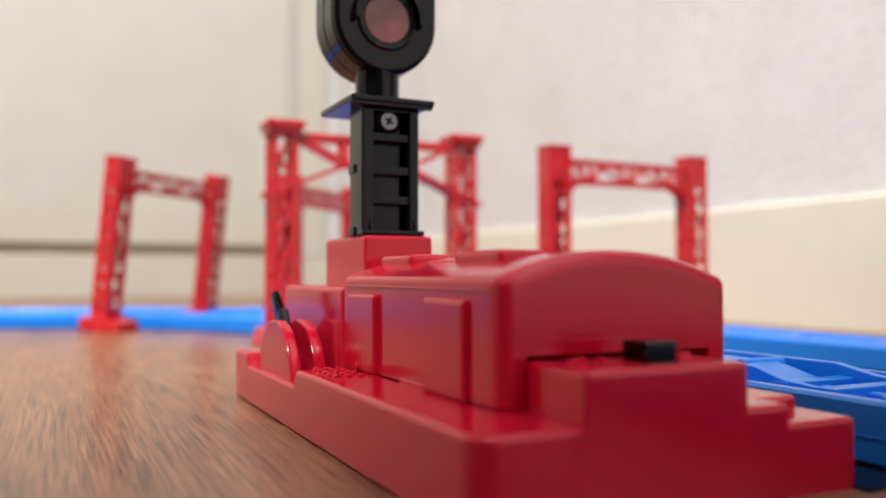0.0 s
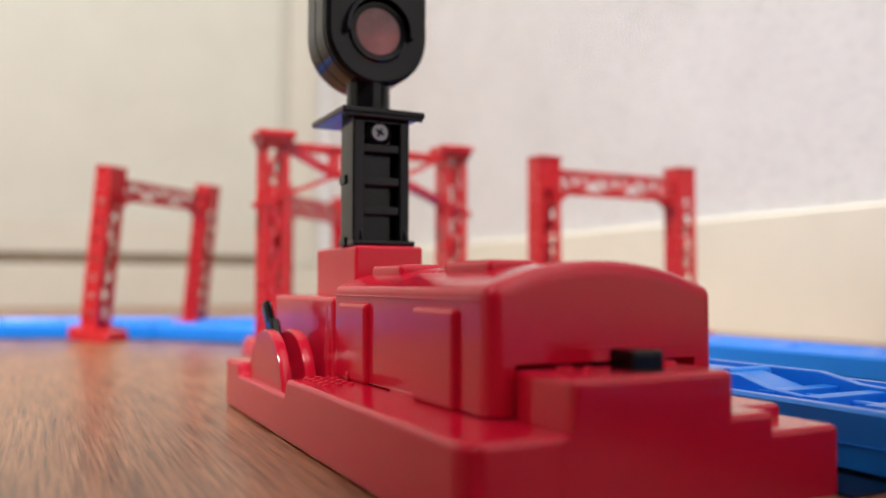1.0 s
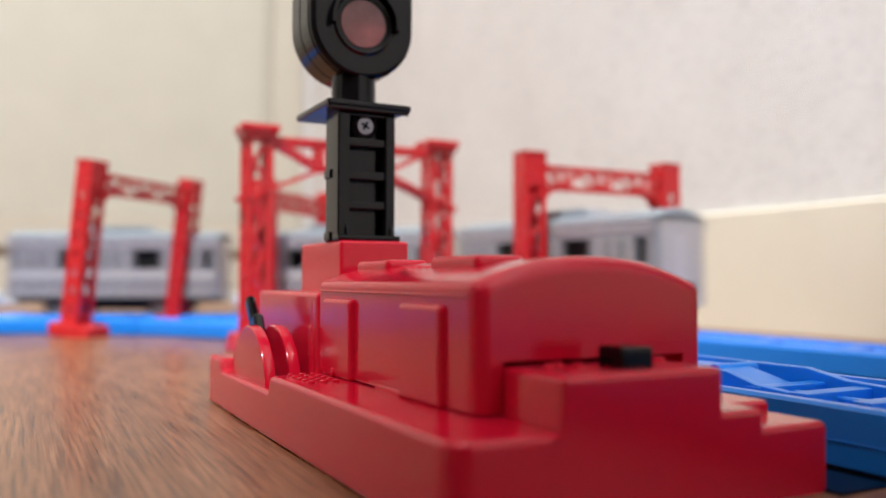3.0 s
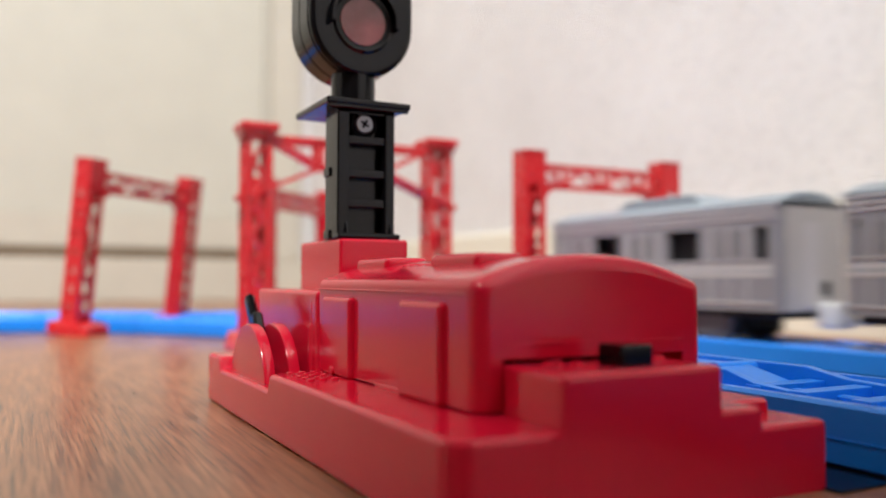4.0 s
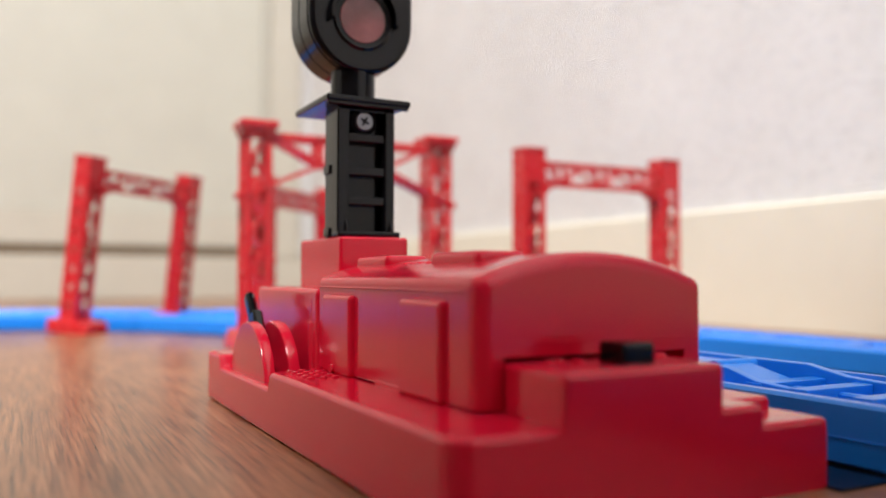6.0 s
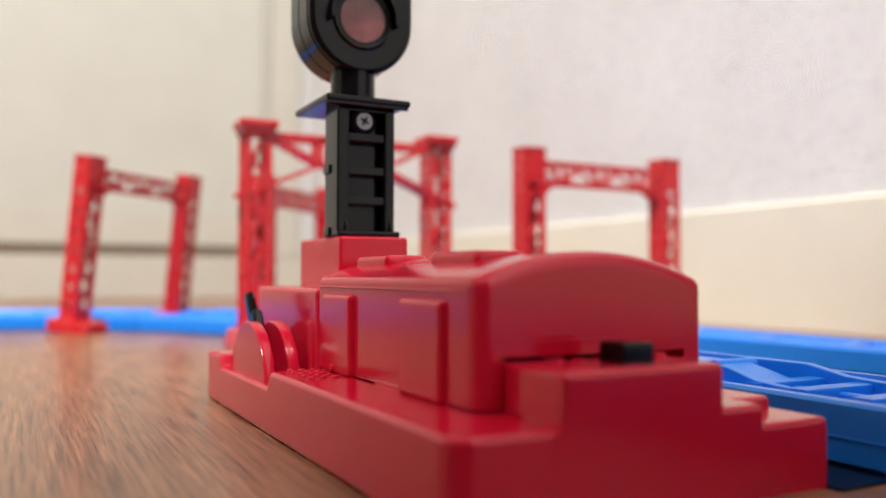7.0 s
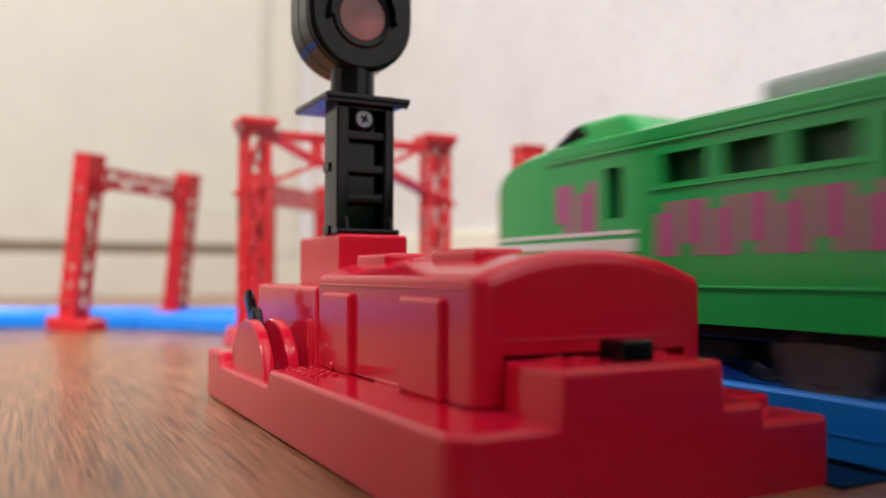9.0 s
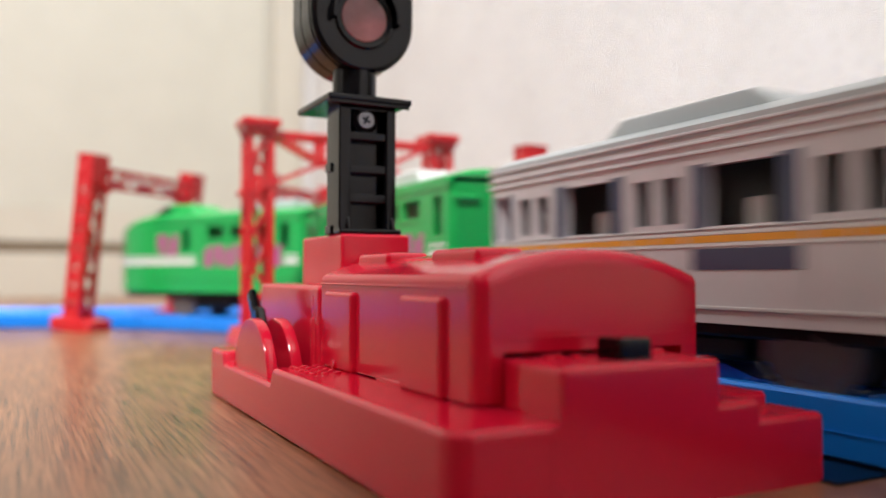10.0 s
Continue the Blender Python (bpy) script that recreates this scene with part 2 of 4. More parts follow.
# ---- the room ----
WALL_X, WALL_Y = 13.1, 39.5          # the near side wall and the closet wall
WEST, SOUTH, TOP = -95.0, -118.0, 82.0


def structure(name, bm, mat, label, category):
    return tagged(part(name, bm, mat), label, category, "", "structure")


structure("floor", box(WEST - 2, WALL_X + 4, SOUTH - 2, WALL_Y + 4, -2, 0), WOOD, "brown wood-grain floor under the toy railway", "floor")
structure("wall_east", box(WALL_X, WALL_X + 4, SOUTH - 2, WALL_Y + 4, 0, TOP), PAPER, "white embossed wallpaper wall beside the toy tracks", "wall")
structure("wall_north", box(WEST - 2, WALL_X, WALL_Y + 1.2, WALL_Y + 4, 0, TOP), PAPER, "plain wall behind the closet door", "wall")
structure("wall_west", box(WEST - 4, WEST, SOUTH - 2, WALL_Y + 1.2, 0, TOP), PAPER, "plain white papered wall of the room", "wall")
structure("wall_south", box(WEST, WALL_X, SOUTH - 4, SOUTH, 0, TOP), DIM_WALL, "plain dark brown wall of the room", "wall")
# Unseen wall added behind the camera to block lamp light from near parts.
structure("wall_shade_blocker", box(WEST, 2.2, -8.0, -5.8, 0, 35.8), DIM_WALL, "added low dark brown wall, out of view, that blocks lamp light", "wall")
structure("ceiling", box(WEST - 4, WALL_X + 4, SOUTH - 4, WALL_Y + 4, TOP, TOP + 3), CEILING, "plain white papered ceiling", "ceiling")

# baseboard along the side wall, with a rounded white top lip
base = structure("baseboard_east", prism([(WALL_X - 0.14, 0), (WALL_X, 0), (WALL_X, 2.45), (WALL_X - 0.08, 2.45), (WALL_X - 0.14, 2.40)], "y", SOUTH, WALL_Y, 0.02), CREAM, "cream wooden baseboard with a rounded top edge", "baseboard")
# closet wall: sill board, dark brown sill, door leaf with a bottom rail, upright frame
structure("baseboard_north", box(WEST, 12.8, WALL_Y - 0.1, WALL_Y + 1.2, 0, 1.95, 0.05), FRAME_BEIGE, "beige board under the closet door", "baseboard")
# Brown sill, darkened so that its colour holds the gap's shade.
structure("trim_sill", box(WEST, 10.8, WALL_Y + 0.25, WALL_Y + 1.2, 1.95, 2.45), RAIL_BROWN, "dark brown sill below the closet door, gap shade in its colour", "trim")
door = tagged(new("door_1"), "beige flush closet door with a bottom rail", "door", "", "structure")
part("door_panel", box(WEST, 10.75, WALL_Y + 0.5, WALL_Y + 1.2, 4.0, 76, 0.06), DOOR_BEIGE, door)
part("bottom_rail", box(WEST, 10.75, WALL_Y + 0.35, WALL_Y + 1.15, 2.45, 3.98, 0.06), FRAME_BEIGE, door, "slightly darker beige bottom rail")
structure("trim_door_stop", box(10.76, 11.04, WALL_Y + 0.42, WALL_Y + 1.2, 1.95, 78), DOOR_STOP, "grey-beige strip between door and frame", "trim")
structure("trim_door_frame", box(11.05, 12.5, WALL_Y - 0.15, WALL_Y + 1.2, 1.95, 78, 0.05), FRAME_BEIGE, "upright beige door frame board", "trim")
structure("trim_corner", box(12.52, WALL_X, WALL_Y + 0.2, WALL_Y + 1.2, 1.95, 80), PAPER, "papered strip in the corner of the room", "trim")

# ---- the tracks ----
# Each track is straight along Y, then bends to the left: the x of its middle, radius, the y where the bend starts, its angle.
NEAR = (4.51, 7.36, 10.8, 90.0)
FAR = (8.35, 11.0, 9.0, 90.0)
RAIL_H = 0.27


def on_track(track, s):
    """Place and heading on a track at the length s, counted along it; on the straight s is y."""
    xc, r, y0, bend = track
    if s <= y0:
        return Vector((xc, s)), Vector((0, 1))
    a = (s - y0) / r
    if a <= radians(bend):
        return Vector((xc - r + r * math.cos(a), y0 + r * math.sin(a))), Vector((-math.sin(a), math.cos(a)))
    a = radians(bend)
    way = Vector((-math.sin(a), math.cos(a)))
    return Vector((xc - r + r * math.cos(a), y0 + r * math.sin(a))) + way * (s - y0 - r * a), way


def rail_profile(h):
    """Half-section pairs (across, up) of a moulded track: outer lip, wheel groove, flat middle."""
    right = [(0.60, 0), (0.65, 0.03), (0.65, h - 0.03), (0.62, h), (0.55, h), (0.53, h - 0.05), (0.36, h - 0.05), (0.34, h - 0.01), (0.20, h - 0.01), (0.18, h - 0.04)]
    return right + [(-x, z) for x, z in reversed(right)]


MADE = {}


def track_piece(track, s0, s1, h, name, label):
    """One moulded length of track from s0 to s1, with its joint ends and cross ribs."""
    p0, w0 = on_track(track, s0)
    ob = thing(name, place(p0.x, p0.y), label, "toy track", "blue toy track pieces")
    steps = 1 if s1 <= track[2] + 1e-6 else 10
    rings = []
    b = bmesh.new()
    prof = rail_profile(h)
    gap = 0.012
    for i in range(steps + 1):
        s = s0 + gap + (s1 - s0 - 2 * gap) * i / steps
        p, w = on_track(track, s)
        side = Vector((w.y, -w.x))
        rings.append([b.verts.new((p.x - p0.x + side.x * x, p.y - p0.y + side.y * x, z)) for x, z in prof])
    n = len(prof)
    for r0, r1 in zip(rings, rings[1:]):
        for i in range(n):
            b.faces.new((r0[i], r0[(i + 1) % n], r1[(i + 1) % n], r1[i]))
    b.faces.new(rings[0])
    b.faces.new(list(reversed(rings[-1])))
    part("rail_bed", b, BLUE, ob)
    count = max(2, int((s1 - s0) / 1.2))
    for i in range(count):
        p, w = on_track(track, s0 + (s1 - s0) * (i + 0.5) / count)
        m = place(p.x - p0.x, p.y - p0.y, h, math.degrees(math.atan2(-w.x, w.y)))
        if "sleeper_rib" in MADE:
            repeat(MADE["sleeper_rib"], ob, m)
        else:
            MADE["sleeper_rib"] = part("sleeper_rib", box(-0.17, 0.17, -0.09, 0.09, -0.06, -0.004, 0.004, 1), BLUE, ob, "", m)
    return ob


STEP = 7.33
STATION = (0.9, 8.25)                # the length taken by the signal's own track


def lay(track, straight_h, skip, label):
    y = track[2]
    while y > SOUTH + 10:
        a = y - STEP
        if skip and a < skip[1] and y > skip[0]:
            track_piece(track, skip[1], y, straight_h, "track_piece", label) if y - skip[1] > 0.3 else None
            y = skip[0]
            continue
        track_piece(track, a, y, straight_h, "track_piece", label)
        y = a
    arc = track[1] * radians(track[3])
    n = max(1, round(track[3] / 45))
    for i in range(n):
        track_piece(track, track[2] + arc * i / n, track[2] + arc * (i + 1) / n, straight_h, "track_piece", "blue plastic curved toy track on the wooden floor")
    for i in range(6 if track is FAR else 2):
        s = track[2] + arc + STEP * i
        track_piece(track, s, s + STEP, straight_h, "track_piece", label)


lay(NEAR, RAIL_H, STATION, "blue plastic straight toy track on the wooden floor")
lay(FAR, RAIL_H, None, "blue plastic straight toy track near the wall")


def signal_track():
    """The thicker track beside the signal, with the stop mechanism's guide fins and cross ribs."""
    s0, s1 = STATION
    h = 0.35
    ob = thing("signal_track", place(NEAR[0], s0), "blue plastic stop track with raised guide fins beside the signal", "toy track", "blue toy track pieces")
    length = s1 - s0
    prof = [(0.60, 0), (0.65, 0.03), (0.65, h - 0.02), (0.63, h), (0.56, h), (0.54, h - 0.09), (0.40, h - 0.09), (0.38, h - 0.12), (0.3, h - 0.16), (-0.3, h - 0.16), (-0.38, h - 0.12), (-0.40, h - 0.09), (-0.54, h - 0.09), (-0.56, h), (-0.63, h), (-0.65, h - 0.02), (-0.65, 0.03), (-0.60, 0)]
    part("rail_bed", prism(prof, "y", 0.01, length - 0.01), BLUE, ob)
    part("side_seam", box(-0.656, -0.648, 0.02, length - 0.02, 0.155, 0.165), BLUE, ob)
    # inner guide walls: level in the middle, falling to the bed at both ends
    near_fin = [(2.35, h - 0.16), (2.55, h - 0.03), (2.82, h - 0.01), (3.06, h + 0.055), (4.55, h + 0.055), (4.95, h - 0.16)]
    part("guide_fin", prism(near_fin, "x", -0.30, -0.225, 0.012), BLUE, ob)
    far_fin = [(2.1, h - 0.16), (2.3, h - 0.01), (2.62, h + 0.005), (2.92, h + 0.06), (4.55, h + 0.06), (4.95, h - 0.16)]
    part("guide_fin", prism(far_fin, "x", 0.31, 0.39, 0.012), BLUE, ob)
    for y in (0.5, 1.0, 1.5, 2.0, 2.42, 2.76, 5.2, 5.7, 6.2, 6.7):
        part("cross_rib", box(-0.31, 0.40, y, y + 0.13, h - 0.17, h - 0.022, 0.012, 2), BLUE, ob)
    part("long_rib", box(-0.03, 0.05, 0.15, 2.9, h - 0.17, h - 0.055, 0.01, 1), BLUE, ob)
    part("stop_ramp", prism([(2.72, h - 0.16), (2.76, h - 0.07), (3.28, h + 0.045), (4.2, h + 0.045), (4.5, h - 0.16)], "x", -0.12, 0.19, 0.02, 3), BLUE, ob, "sloped blue ramp of the stop mechanism")
    part("ramp_pin", cylinder(0.05, 0.40, Matrix.Translation((0.06, 3.32, h + 0.02)) @ Matrix.Rotation(radians(90), 4, "Y"), 14, 0.01), BLUE, ob)
    return ob


signal_track()


# ---- the signal station ----
def rounded(x0, x1, y0, y1, r, n=6, corners=(1, 1, 1, 1)):
    """Outline of a rectangle with round corners: from low x, low y, anticlockwise."""
    out = []
    for (cx, cy, a, on) in ((x0, y0, 180, corners[0]), (x1, y0, 270, corners[1]), (x1, y1, 0, corners[2]), (x0, y1, 90, corners[3])):
        if not on:
            out.append((cx, cy))
            continue
        mx, my = (cx + r if cx == x0 else cx - r), (cy + r if cy == y0 else cy - r)
        for i in range(n + 1):
            t = radians(a + 90 * i / n)
            out.append((mx + r * math.cos(t), my + r * math.sin(t)))
    return out


def arch_outline(x0, x1, z0, eave, top, r=0.05, n=16, notch=None):
    """End outline of a coach-shaped cover: upright sides, round eaves, shallow arched roof."""
    mid, half = (x0 + x1) / 2, (x1 - x0) / 2
    inner = half - r * 0.72
    pts = [(x0, z0), (x0, eave)]
    for i in range(1, 6):
        a = radians(180 - 68 * i / 5)
        pts.append((x0 + r + r * math.cos(a), eave + r * math.sin(a)))
    z_in = pts[-1][1]
    for i in range(1, n):
        u = -1 + 2 * i / n
        pts.append((mid + u * inner, z_in + (top - z_in) * (1 - abs(u) ** 2.2)))
    for i in range(5, 0, -1):
        a = radians(180 - 68 * i / 5)
        pts.append((x1 - r - r * math.cos(a), eave + r * math.sin(a)))
    pts += [(x1, eave), (x1, z0)]
    if notch:
        a, c, z = notch
        pts += [(c, z0), (c, z), (a, z), (a, z0)]
    return pts


def signal_station():
    st = thing("signal_station", place(0, 0), "red plastic toy signal station with a black signal post", "toy signal")
    # base plate: front left shelf, notch for the lever, raised far corner
    part("base_plate", prism(rounded(1.5, 3.46, 2.62, 6.87, 0.13, 6, (0, 1, 0, 0)), "z", 0.0, 0.295, 0.03), RED, st)
    side = [(2.616, 0), (6.884, 0), (6.884, 0.392), (6.46, 0.392), (6.41, 0.30), (5.10, 0.30), (5.05, 0.405), (2.616, 0.405)]
    b = prism(side, "x", 1.411, 1.95)
    front = [e for e in b.edges if all(abs(v.co.x - 1.411) < 1e-4 and abs(v.co.y - 2.616) < 1e-4 for v in e.verts)]
    bmesh.ops.bevel(b, geom=front, offset=0.12, segments=7, profile=0.5, affect="EDGES")
    sharp = [e for e in b.edges if len(e.link_faces) == 2 and e.calc_face_angle() > radians(30)]
    bmesh.ops.bevel(b, geom=sharp, offset=0.033, segments=3, profile=0.5, affect="EDGES")
    part("side_deck", b, RED, st)
    part("deck", box(1.5, 3.4, 2.9, 5.04, 0.28, 0.402, 0.02, 1), RED, st)
    part("corner_block", box(1.9, 3.3, 6.45, 6.87, 0.0, 0.388, 0.03, 2), RED, st)
    # one moulded front: shelf, switch box and two steps down to the track
    face = [(1.86, 0.0), (3.462, 0.0), (3.462, 0.335), (3.03, 0.335), (3.03, 0.425), (2.78, 0.425), (2.78, 0.626), (1.905, 0.626), (1.905, 0.39), (1.86, 0.39)]
    b = prism(face, "y", 2.614, 3.06)
    sharp = [e for e in b.edges if len(e.link_faces) == 2 and e.calc_face_angle() > radians(30) and min(v.co.x for v in e.verts) > 1.87 and min(v.co.z for v in e.verts) > -1 and max(v.co.z for v in e.verts) > 0.01]
    bmesh.ops.bevel(b, geom=sharp, offset=0.032, segments=3, profile=0.5, affect="EDGES")
    part("front_block", b, RED, st)
    part("switch_box", box(1.92, 2.77, 3.0, 3.7, 0.02, 0.62, 0.02, 1), RED, st)
    part("step", box(2.74, 3.02, 2.95, 3.9, 0.02, 0.421, 0.03, 2), RED, st, "raised red step")
    part("step", box(2.98, 3.455, 2.95, 4.6, 0.02, 0.331, 0.03, 2), RED, st, "low red step")
    part("switch_knob", box(2.30, 2.475, 2.725, 2.90, 0.61, 0.72, 0.016, 3), BLACK, st, "black sliding switch knob")
    for x, y, r in ((2.70, 2.97, 0.05), (2.05, 2.92, 0.025), (2.12, 2.95, 0.025), (2.19, 2.90, 0.025), (2.56, 2.93, 0.025), (2.62, 2.89, 0.02)):
        part("stud", cylinder(r, 0.03, Matrix.Translation((x, y, 0.628)), 14, 0.008), RED, st)
    # Black sheet laid on the floor in place of the gap's shade.
    part("gap_shade", box(3.42, 3.88, 2.52, 6.8, 0.0, 0.014, 0.004, 1), BLACK, st, "black sheet standing in for the shade between base and track")
    # coach-shaped cover
    round_end = 0.085
    cover = bmesh.new()
    rings = []
    for k in range(15):
        a = radians(90 * (k if k < 8 else 14 - k) / 7)
        inset = round_end * (1 - math.sin(a))
        y = 3.070 + round_end * (1 - math.cos(a)) if k < 8 else 5.215 - round_end * (1 - math.cos(a))
        outline = arch_outline(1.775 + inset, 3.128 - inset, 0.415, 0.955 - 0.6 * inset, 1.126 - inset, notch=(1.912, 2.975, 0.643))
        rings.append([cover.verts.new((x, y, z)) for x, z in outline])
    for ra, rb in zip(rings, rings[1:]):
        for p in range(len(ra)):
            cover.faces.new((ra[p], ra[(p + 1) % len(ra)], rb[(p + 1) % len(ra)], rb[p]))
    cover.faces.new(rings[0])
    cover.faces.new(list(reversed(rings[-1])))
    body = part("coach_cover", cover, RED, st, "red coach-shaped battery cover")
    for y0, y1 in ((3.36, 3.84), (4.525, 5.02)):
        part("door_panel", box(1.741, 1.81, y0, y1, 0.40, 0.892, 0.032, 5), RED, body)
    part("gutter", box(1.7685, 1.80, 3.15, 5.14, 0.930, 0.942, 0.003, 1), RED, body)
    part("front_rib", box(1.92, 2.98, 3.068, 3.10, 0.70, 0.712, 0.003, 1), RED, body)
    part("sill_line", box(1.768, 1.80, 3.86, 4.19, 0.375, 0.43, 0.005, 1), RED, body)
    part("stud", cylinder(0.028, 0.05, Matrix.Translation((1.75, 4.80, 0.435)) @ Matrix.Rotation(radians(90), 4, "Y"), 14, 0.008), RED, body)
    for y0, y1, x in ((3.5, 4.02, 2.02), (4.62, 5.12, 2.02)):
        part("roof_vent", box(x, x + 0.30, y0, y1, 1.03, 1.137, 0.035, 4), RED, body)
    for i in range(4):
        part("roof_rib", bar((2.04, 4.10 + 0.1 * i, 1.07), (2.5, 4.10 + 0.1 * i, 1.130), 0.03, 0.03, None, 0.006), RED, body)
    # middle block and pedestal
    part("middle_block", box(1.80, 3.0, 5.28, 6.80, 0.28, 0.925, 0.04, 3), RED, st)
    neck = cylinder(0.065, 0.40, Matrix.Translation((1.85, 5.40, 0.50)), 20, 0.02)
    cylinder(0.045, 0.2, Matrix.Translation((1.84, 5.40, 0.76)), 16, 0.01, neck)
    part("moulded_column", neck, RED, st, "small moulded column on the block's side")
    part("pedestal", box(2.09, 2.645, 5.62, 6.56, 0.9, 1.302, 0.025, 3), RED, st, "red pedestal block under the post")
    # lever between two half discs
    for x in (1.47, 1.645):
        half = [(5.85 + 0.5 * math.cos(radians(a)), 0.18 + 0.5 * math.sin(radians(a))) for a in range(10, 171, 8)]
        part("lever_disc", prism([(5.33, 0.24)] + [(y, z) for y, z in reversed(half)] + [(6.37, 0.24)], "x", x, x + 0.085, 0.02, 2), RED, st)
    lev = bar((1.60, 5.95, 0.45), (1.60, 6.12, 0.72), 0.08, 0.17, None, 0.02)
    bar((1.60, 6.12, 0.66), (1.595, 6.30, 0.865), 0.07, 0.11, lev, 0.025)
    part("lever", lev, BLACK, st, "small black lever arm")
    for i in range(15):
        part("tread_stud", cylinder(0.024, 0.03, Matrix.Translation((1.53 + 0.075 * (i % 3), 4.98 - 0.1 * (i // 3), 0.404)), 10, 0.008), RED, st)

    # post
    x0, x1, yf, yb, zb, zt = 2.095, 2.565, 5.70, 5.99, 1.302, 2.30
    post = part("signal_post", box(x0 + 0.05, x1 - 0.05, yf + 0.11, yb, zb, zt, 0.012, 1), BLACK, st, "black plastic signal post with a ladder front")
    for a, c in ((x0, x0 + 0.10), (x1 - 0.085, x1)):
        part("post_side", box(a, c, yf, yb - 0.01, zb, zt, 0.015, 2), BLACK, post)
    for z in (2.055, 1.80, 1.575):
        part("ladder_rung", box(x0 + 0.09, x1 - 0.08, yf + 0.012, yf + 0.13, z - 0.034, z + 0.034, 0.012, 3), BLACK, post)
    part("top_rail", box(x0 + 0.09, x1 - 0.08, yf + 0.012, yf + 0.13, zt - 0.05, zt, 0.010, 2), BLACK, post)
    part("foot_bar", box(x0 - 0.005, x1 + 0.035, yf - 0.035, yf + 0.10, zb, zb + 0.045, 0.015, 2), BLACK, post)
    for x in (x0 + 0.06, x1 - 0.05):
        part("foot_lug", prism([(yf - 0.03, zb + 0.03), (yf - 0.03, zb + 0.07), (yf + 0.01, zb + 0.16), (yf + 0.05, zb + 0.03)], "x", x, x + 0.035, 0.008, 1), BLACK, post)
    for z in (1.82, 1.34):
        part("side_clip", box(x0 - 0.016, x0 + 0.02, yb - 0.15, yb - 0.02, z - 0.035, z + 0.035, 0.008, 2), BLACK, post)
    part("screw_boss", cylinder(0.105, 0.07, Matrix.Translation((2.325, yf + 0.083, 2.185)) @ Matrix.Rotation(radians(90), 4, "X"), 28, 0.006), GROOVE, post)
    screw = cylinder(0.072, 0.05, Matrix.Translation((2.325, yf + 0.05, 2.185)) @ Matrix.Rotation(radians(90), 4, "X"), 28, 0.014)
    scr = part("screw", screw, CHROME, post, "steel cross-head screw")
    for a in (30, 120):
        m = Matrix.Translation((2.325, yf + 0.023, 2.185)) @ Matrix.Rotation(radians(a), 4, "Y")
        c = box(-0.036, 0.036, -0.002, 0.01, -0.009, 0.009, 0.002, 1)
        c.transform(m)
        part("screw_slot", c, GROOVE, scr)
    # platform
    plat = part("platform", box(1.985, 2.665, 5.62, 6.40, 2.30, 2.352, 0.016, 2), BLACK, st, "black platform plate under the signal head")
    part("platform_rib", box(2.0, 2.65, 5.63, 5.66, 2.275, 2.31, 0.008, 1), BLACK, plat)
    # neck and head
    part("neck", cylinder(0.175, 0.38, Matrix.Translation((2.325, 5.98, 2.52)), 28, 0.02), BLACK, st)
    cx, cz, r, up = 2.335, 2.995, 0.43, 0.72

    def stadium(r_, n=20):
        pts = [(cx + r_ * math.cos(radians(a)), cz + r_ * math.sin(radians(a))) for a in np.linspace(180, 360, n)]
        return pts + [(cx + r_ * math.cos(radians(a)), cz + up + r_ * math.sin(radians(a))) for a in np.linspace(0, 180, n)]

    head = part("signal_head", prism(stadium(r), "y", 5.866, 6.27, 0.012, 2), BLACK, st, "rounded black signal head")
    part("front_plate", prism(stadium(r - 0.004), "y", 5.80, 5.872, 0.045, 5), BLACK, head)
    part("seam", prism(stadium(r + 0.004), "y", 6.06, 6.075), BLACK, head)
    for z in (cz, cz + up):
        turn = Matrix.Rotation(radians(90), 4, "X")
        ring = bmesh.new()
        rows = []
        for rr, y in ((0.25, 5.80), (0.23, 5.785), (0.203, 5.79), (0.19, 5.83)):
            rows.append([ring.verts.new((cx + rr * math.cos(t), y, z + rr * math.sin(t))) for t in np.linspace(0, 2 * math.pi, 40, endpoint=False)])
        for ra, rb in zip(rows, rows[1:]):
            for i in range(40):
                ring.faces.new((ra[i], ra[(i + 1) % 40], rb[(i + 1) % 40], rb[i]))
        part("lens_ring", ring, BLACK, head)
        part("lens", cylinder(0.19, 0.04, Matrix.Translation((cx, 5.815, z)) @ turn, 40, 0.012), LENS, head, "dull translucent red signal lens")
        hood = bmesh.new()
        rows = []
        for i in range(25):
            t = radians(-8 + 196 * i / 24)
            rows.append([hood.verts.new((cx + rr * math.cos(t), y, z + rr * math.sin(t))) for rr, y in ((0.25, 5.81), (0.25, 5.72), (0.278, 5.72), (0.29, 5.81))])
        for ra, rb in zip(rows, rows[1:]):
            for i in range(4):
                hood.faces.new((ra[i], ra[(i + 1) % 4], rb[(i + 1) % 4], rb[i]))
        hood.faces.new(rows[0])
        hood.faces.new(list(reversed(rows[-1])))
        part("visor", hood, BLACK, head)
    return st


signal_station()


